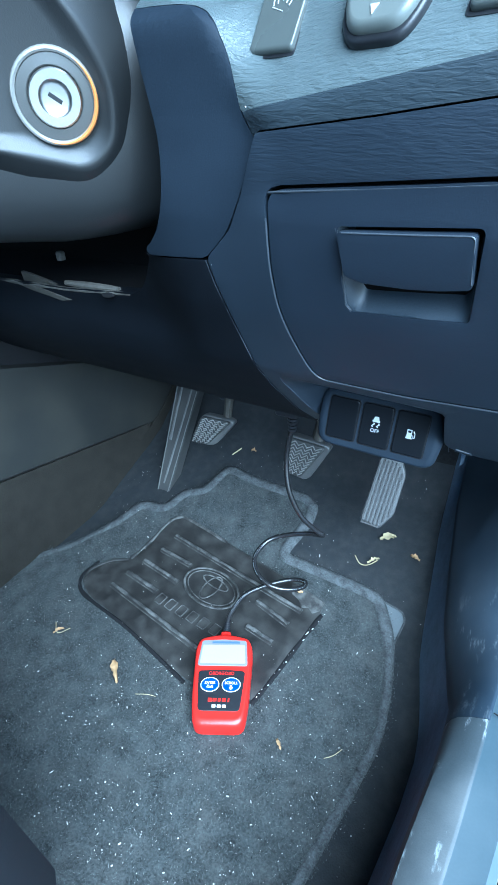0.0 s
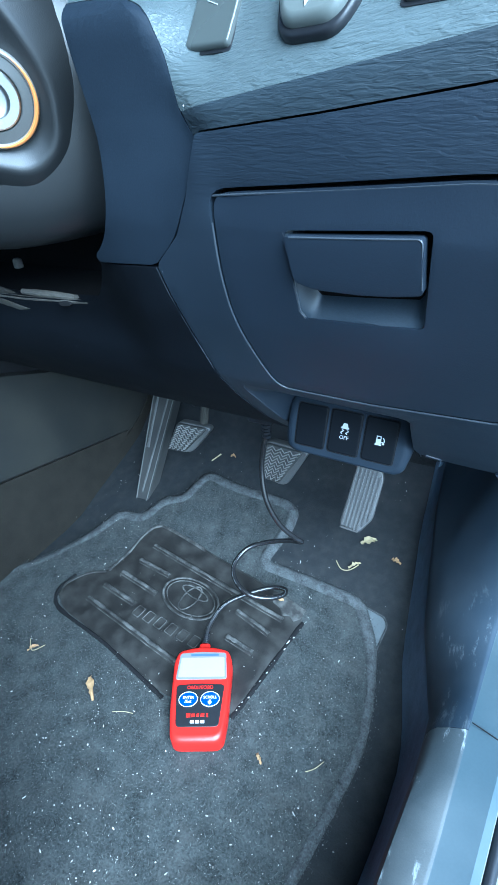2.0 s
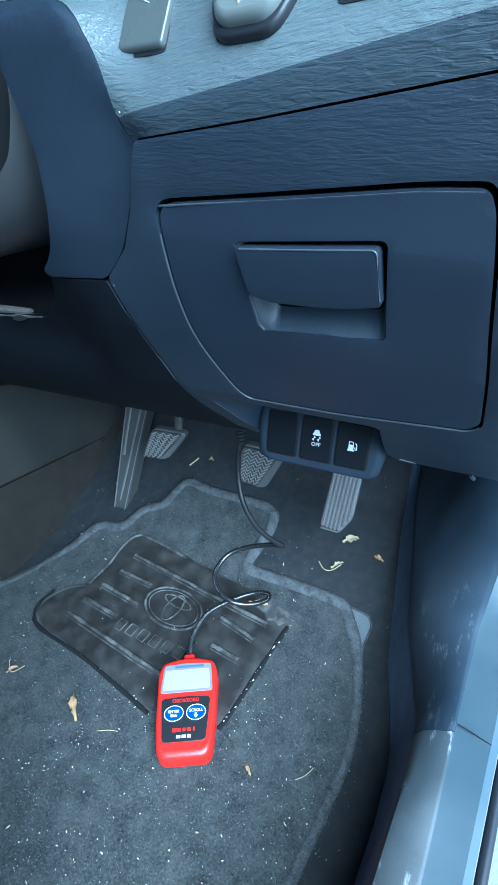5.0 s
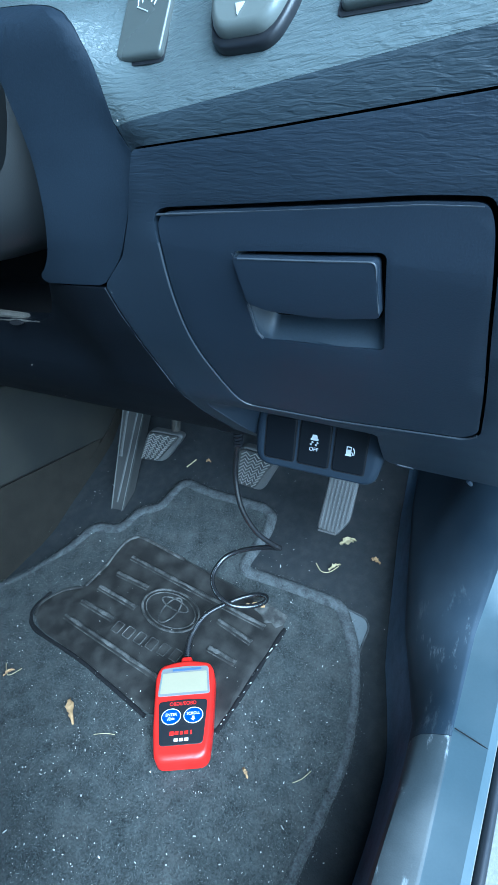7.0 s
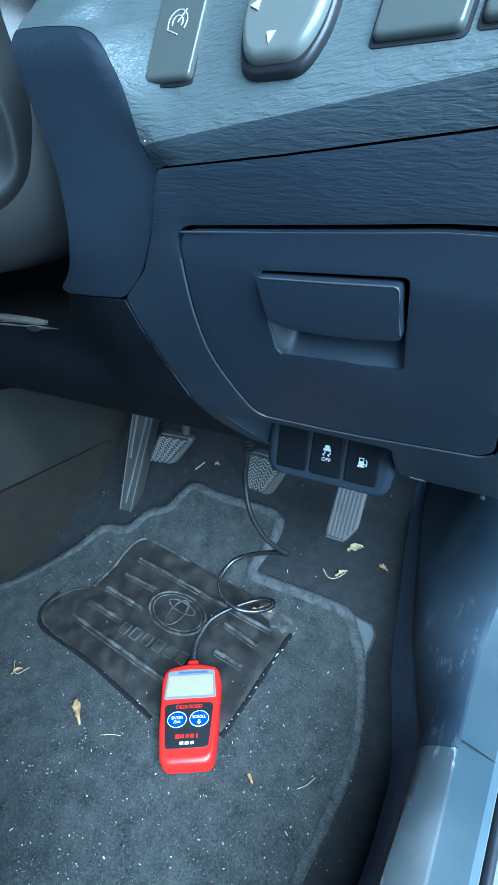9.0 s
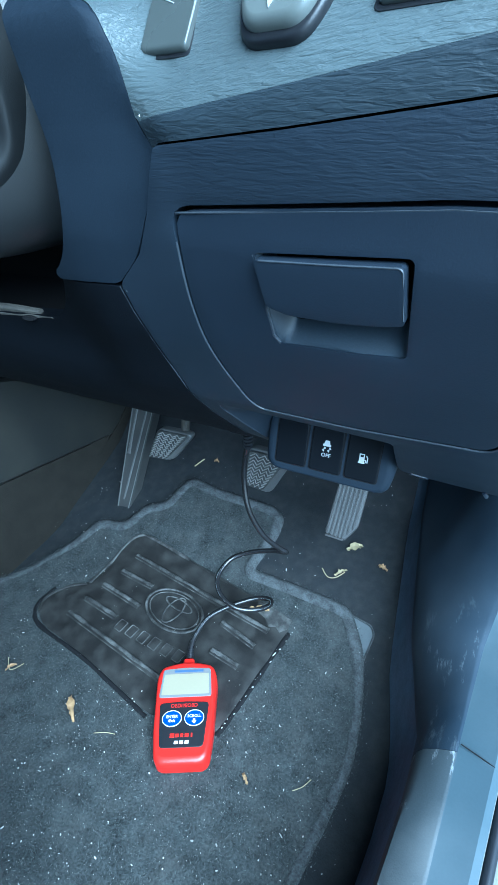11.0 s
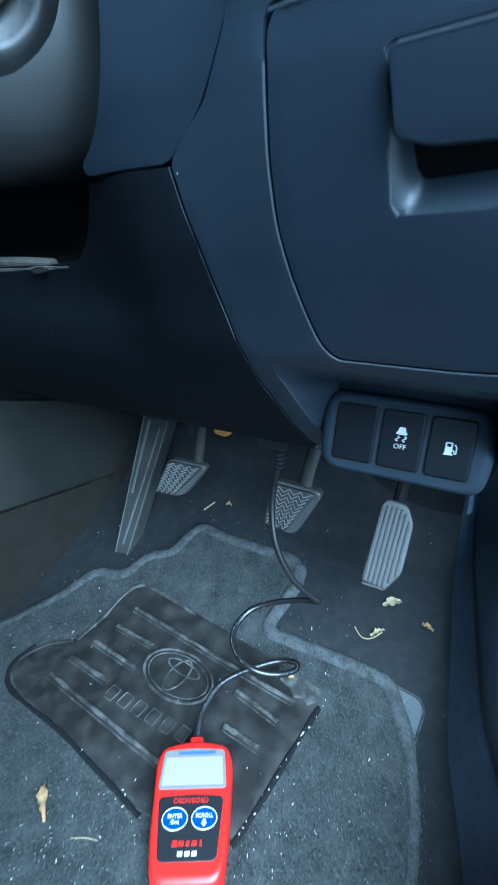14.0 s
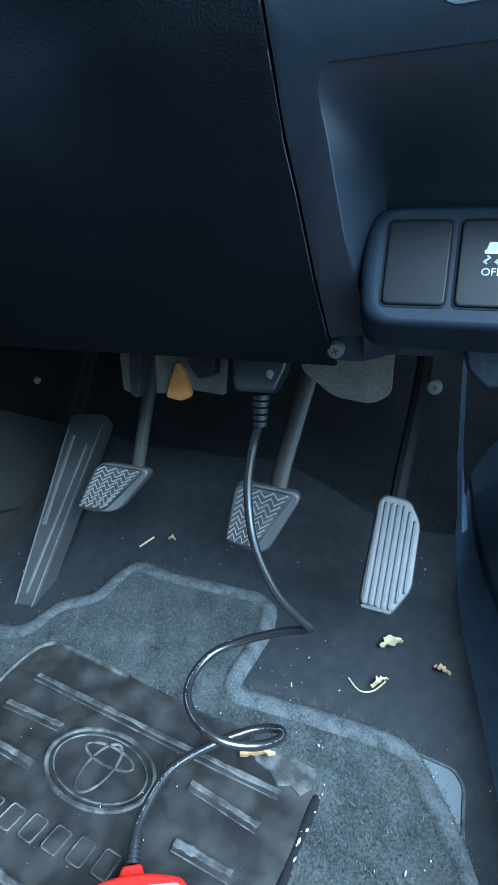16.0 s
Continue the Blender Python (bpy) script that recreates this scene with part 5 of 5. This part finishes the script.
bm = bmesh.new()
slab(bm, rounded([(0.148, 0.290), (0.206, 0.290), (0.207, 0.250), (0.196, 0.243), (0.172, 0.246), (0.150, 0.262)], 0.005), 0.004, axes((0, 0.130, 0), (1, 0, 0), (0, 0, 1)), 0.001)
under("felt_pad", "pale felt insulation pad hanging behind the lower cover", "insulation", bm, FELT)
bm = bmesh.new()
slab(bm, rounded([(0.016, 0.300), (0.034, 0.300), (0.034, 0.236), (0.022, 0.238)], 0.003), 0.004, axes((0, 0.130, 0), (1, 0, 0), (0, 0, 1)), 0.001)
under("felt_pad", "pale felt insulation pad hanging behind the lower cover", "insulation", bm, FELT)
bm = bmesh.new()
slab(bm, rounded([(0.044, 0.300), (0.100, 0.300), (0.098, 0.240), (0.074, 0.242), (0.046, 0.237)], 0.003), 0.004, axes((0, 0.134, 0), (1, 0, 0), (0, 0, 1)), 0.001)
under("felt_pad", "pale felt insulation pad hanging behind the lower cover", "insulation", bm, FELT)
bm = bmesh.new()
slab(bm, rounded([(0.066, 0.262), (0.072, 0.256), (0.077, 0.239), (0.070, 0.235), (0.058, 0.237)], 0.003), 0.006, axes((0, 0.126, 0), (1, 0, 0), (0, 0, 1)), 0.002)
under("foam_block", "small amber foam block under the dashboard", "foam", bm, FOAM)
bm = bmesh.new()
slab(bm, rounded([(0.036, 0.31), (0.050, 0.31), (0.047, 0.262), (0.043, 0.236), (0.037, 0.238)], 0.003), 0.010, axes((0, 0.120, 0), (1, 0, 0), (0, 0, 1)), 0.002)
under("bracket", "black steel pedal bracket under the dashboard", "bracket", bm, BLACK)
bm = bmesh.new()
slab(bm, rounded([(0.080, 0.31), (0.100, 0.31), (0.099, 0.256), (0.088, 0.252), (0.080, 0.262)], 0.003), 0.010, axes((0, 0.118, 0), (1, 0, 0), (0, 0, 1)), 0.002)
under("connector", "black wiring connector under the dashboard", "connector", bm, BLACK)


def screw(at, right, up, r, label):
    s = thing("screw", label, "screw")
    m = axes(at, right, up)
    bm = bmesh.new()
    loft(bm, [[m @ Vector((q * math.cos(a), q * math.sin(a), h)) for a in np.linspace(0, 2 * math.pi, 21)[:-1]] for q, h in ((r, -0.002), (r, 0.0006), (r * 0.8, 0.0016), (r * 0.3, 0.0018))])
    part("head", bm, KNOB, s)
    bm = bmesh.new()
    for turn in (20, 110):
        box(bm, (0, 0, 0.0016), (r * 0.9, r * 0.16, 0.0008), m @ pose(0, 0, 0, 0, 0, turn), 0.0001)
    part("cross_slot", bm, BLACK, s)
    return s


screw((0.1803, 0.0560, 0.2783), (1, 0, 0), (0, -0.4, 0.9), 0.0042, "bright cross-head screw in the lower cover")
screw((0.231, 0.130, 0.256), (1, 0, 0), (0, -0.1, 1), 0.0045, "bright bolt head under the switch panel")
bm = bmesh.new()
slab(bm, rounded([(-0.020, 0.010), (0.022, 0.010), (0.020, -0.004), (0.006, -0.008), (-0.008, -0.007)], 0.004), 0.0, axes((0.1845, 0.0575, 0.2800), (1, 0, 0), (0, -0.4, 0.9)), 0.001, 0, -0.003)
under("screw_tab", "dark plastic fixing tab of the lower cover", "tab", bm, DASH)
bm = bmesh.new()
slab(bm, rounded([(0.236, 0.290), (0.262, 0.292), (0.262, 0.268), (0.250, 0.263), (0.240, 0.272)], 0.004), 0.008, axes((0, 0.078, 0), (1, 0, 0), (0, 0, 1)), 0.002)
under("bracket", "blue-grey plastic bracket under the switch panel", "bracket", bm, TRIM)
bm = bmesh.new()
box(bm, (-0.118, 0.200, 0.2285), (0.006, 0.005, 0.006), Matrix.Translation((-0.118, 0.200, 0.2285)) @ pose(0, 0, 0, 0, 35, 0) @ Matrix.Translation((0.118, -0.200, -0.2285)), 0.0025)
under("trim_clip", "small pale plastic trim clip under the dashboard", "clip", bm, FELT)

bm = bmesh.new()
slab(bm, rounded([(-0.0055, -0.0035), (0.0060, -0.0050), (0.0050, 0.0010), (-0.0050, 0.0048)], 0.0014), 0.0008, on_dash(0.2945, 0.3045), 0.0005, 0, -0.004)
part("fixing_fin", bm, DASH, dash)
bm = bmesh.new()
tube(bm, curve([front(0.3325, 0.3060, -0.001), front(0.3345, 0.3025, -0.003), front(0.3350, 0.2985, -0.002), front(0.3335, 0.2970, 0.004)], 5), 0.0013, 6)
part("edge_hook", bm, DASH, dash)

# lint on the dashboard
rnd = random.Random(8)
bm = bmesh.new()
for x, z, o in [(0.1905, 0.4985, 0.0), (0.1535, 0.4300, 0.0)] + [(rnd.uniform(0.0, 0.15), rnd.uniform(0.29, 0.36), 0.0) for _ in range(3)]:
    r = rnd.choice((0.0002, 0.00025, 0.0003))
    bmesh.ops.create_icosphere(bm, subdivisions=1, radius=1, matrix=Matrix.Translation(front(x, z, o)) @ Matrix.Diagonal((r, r * 0.8, r * rnd.uniform(1, 2.2), 1)))
tagged(part("lint", bm, CRUMB), "tiny pale lint specks on the dashboard", "lint", kind="stuff")
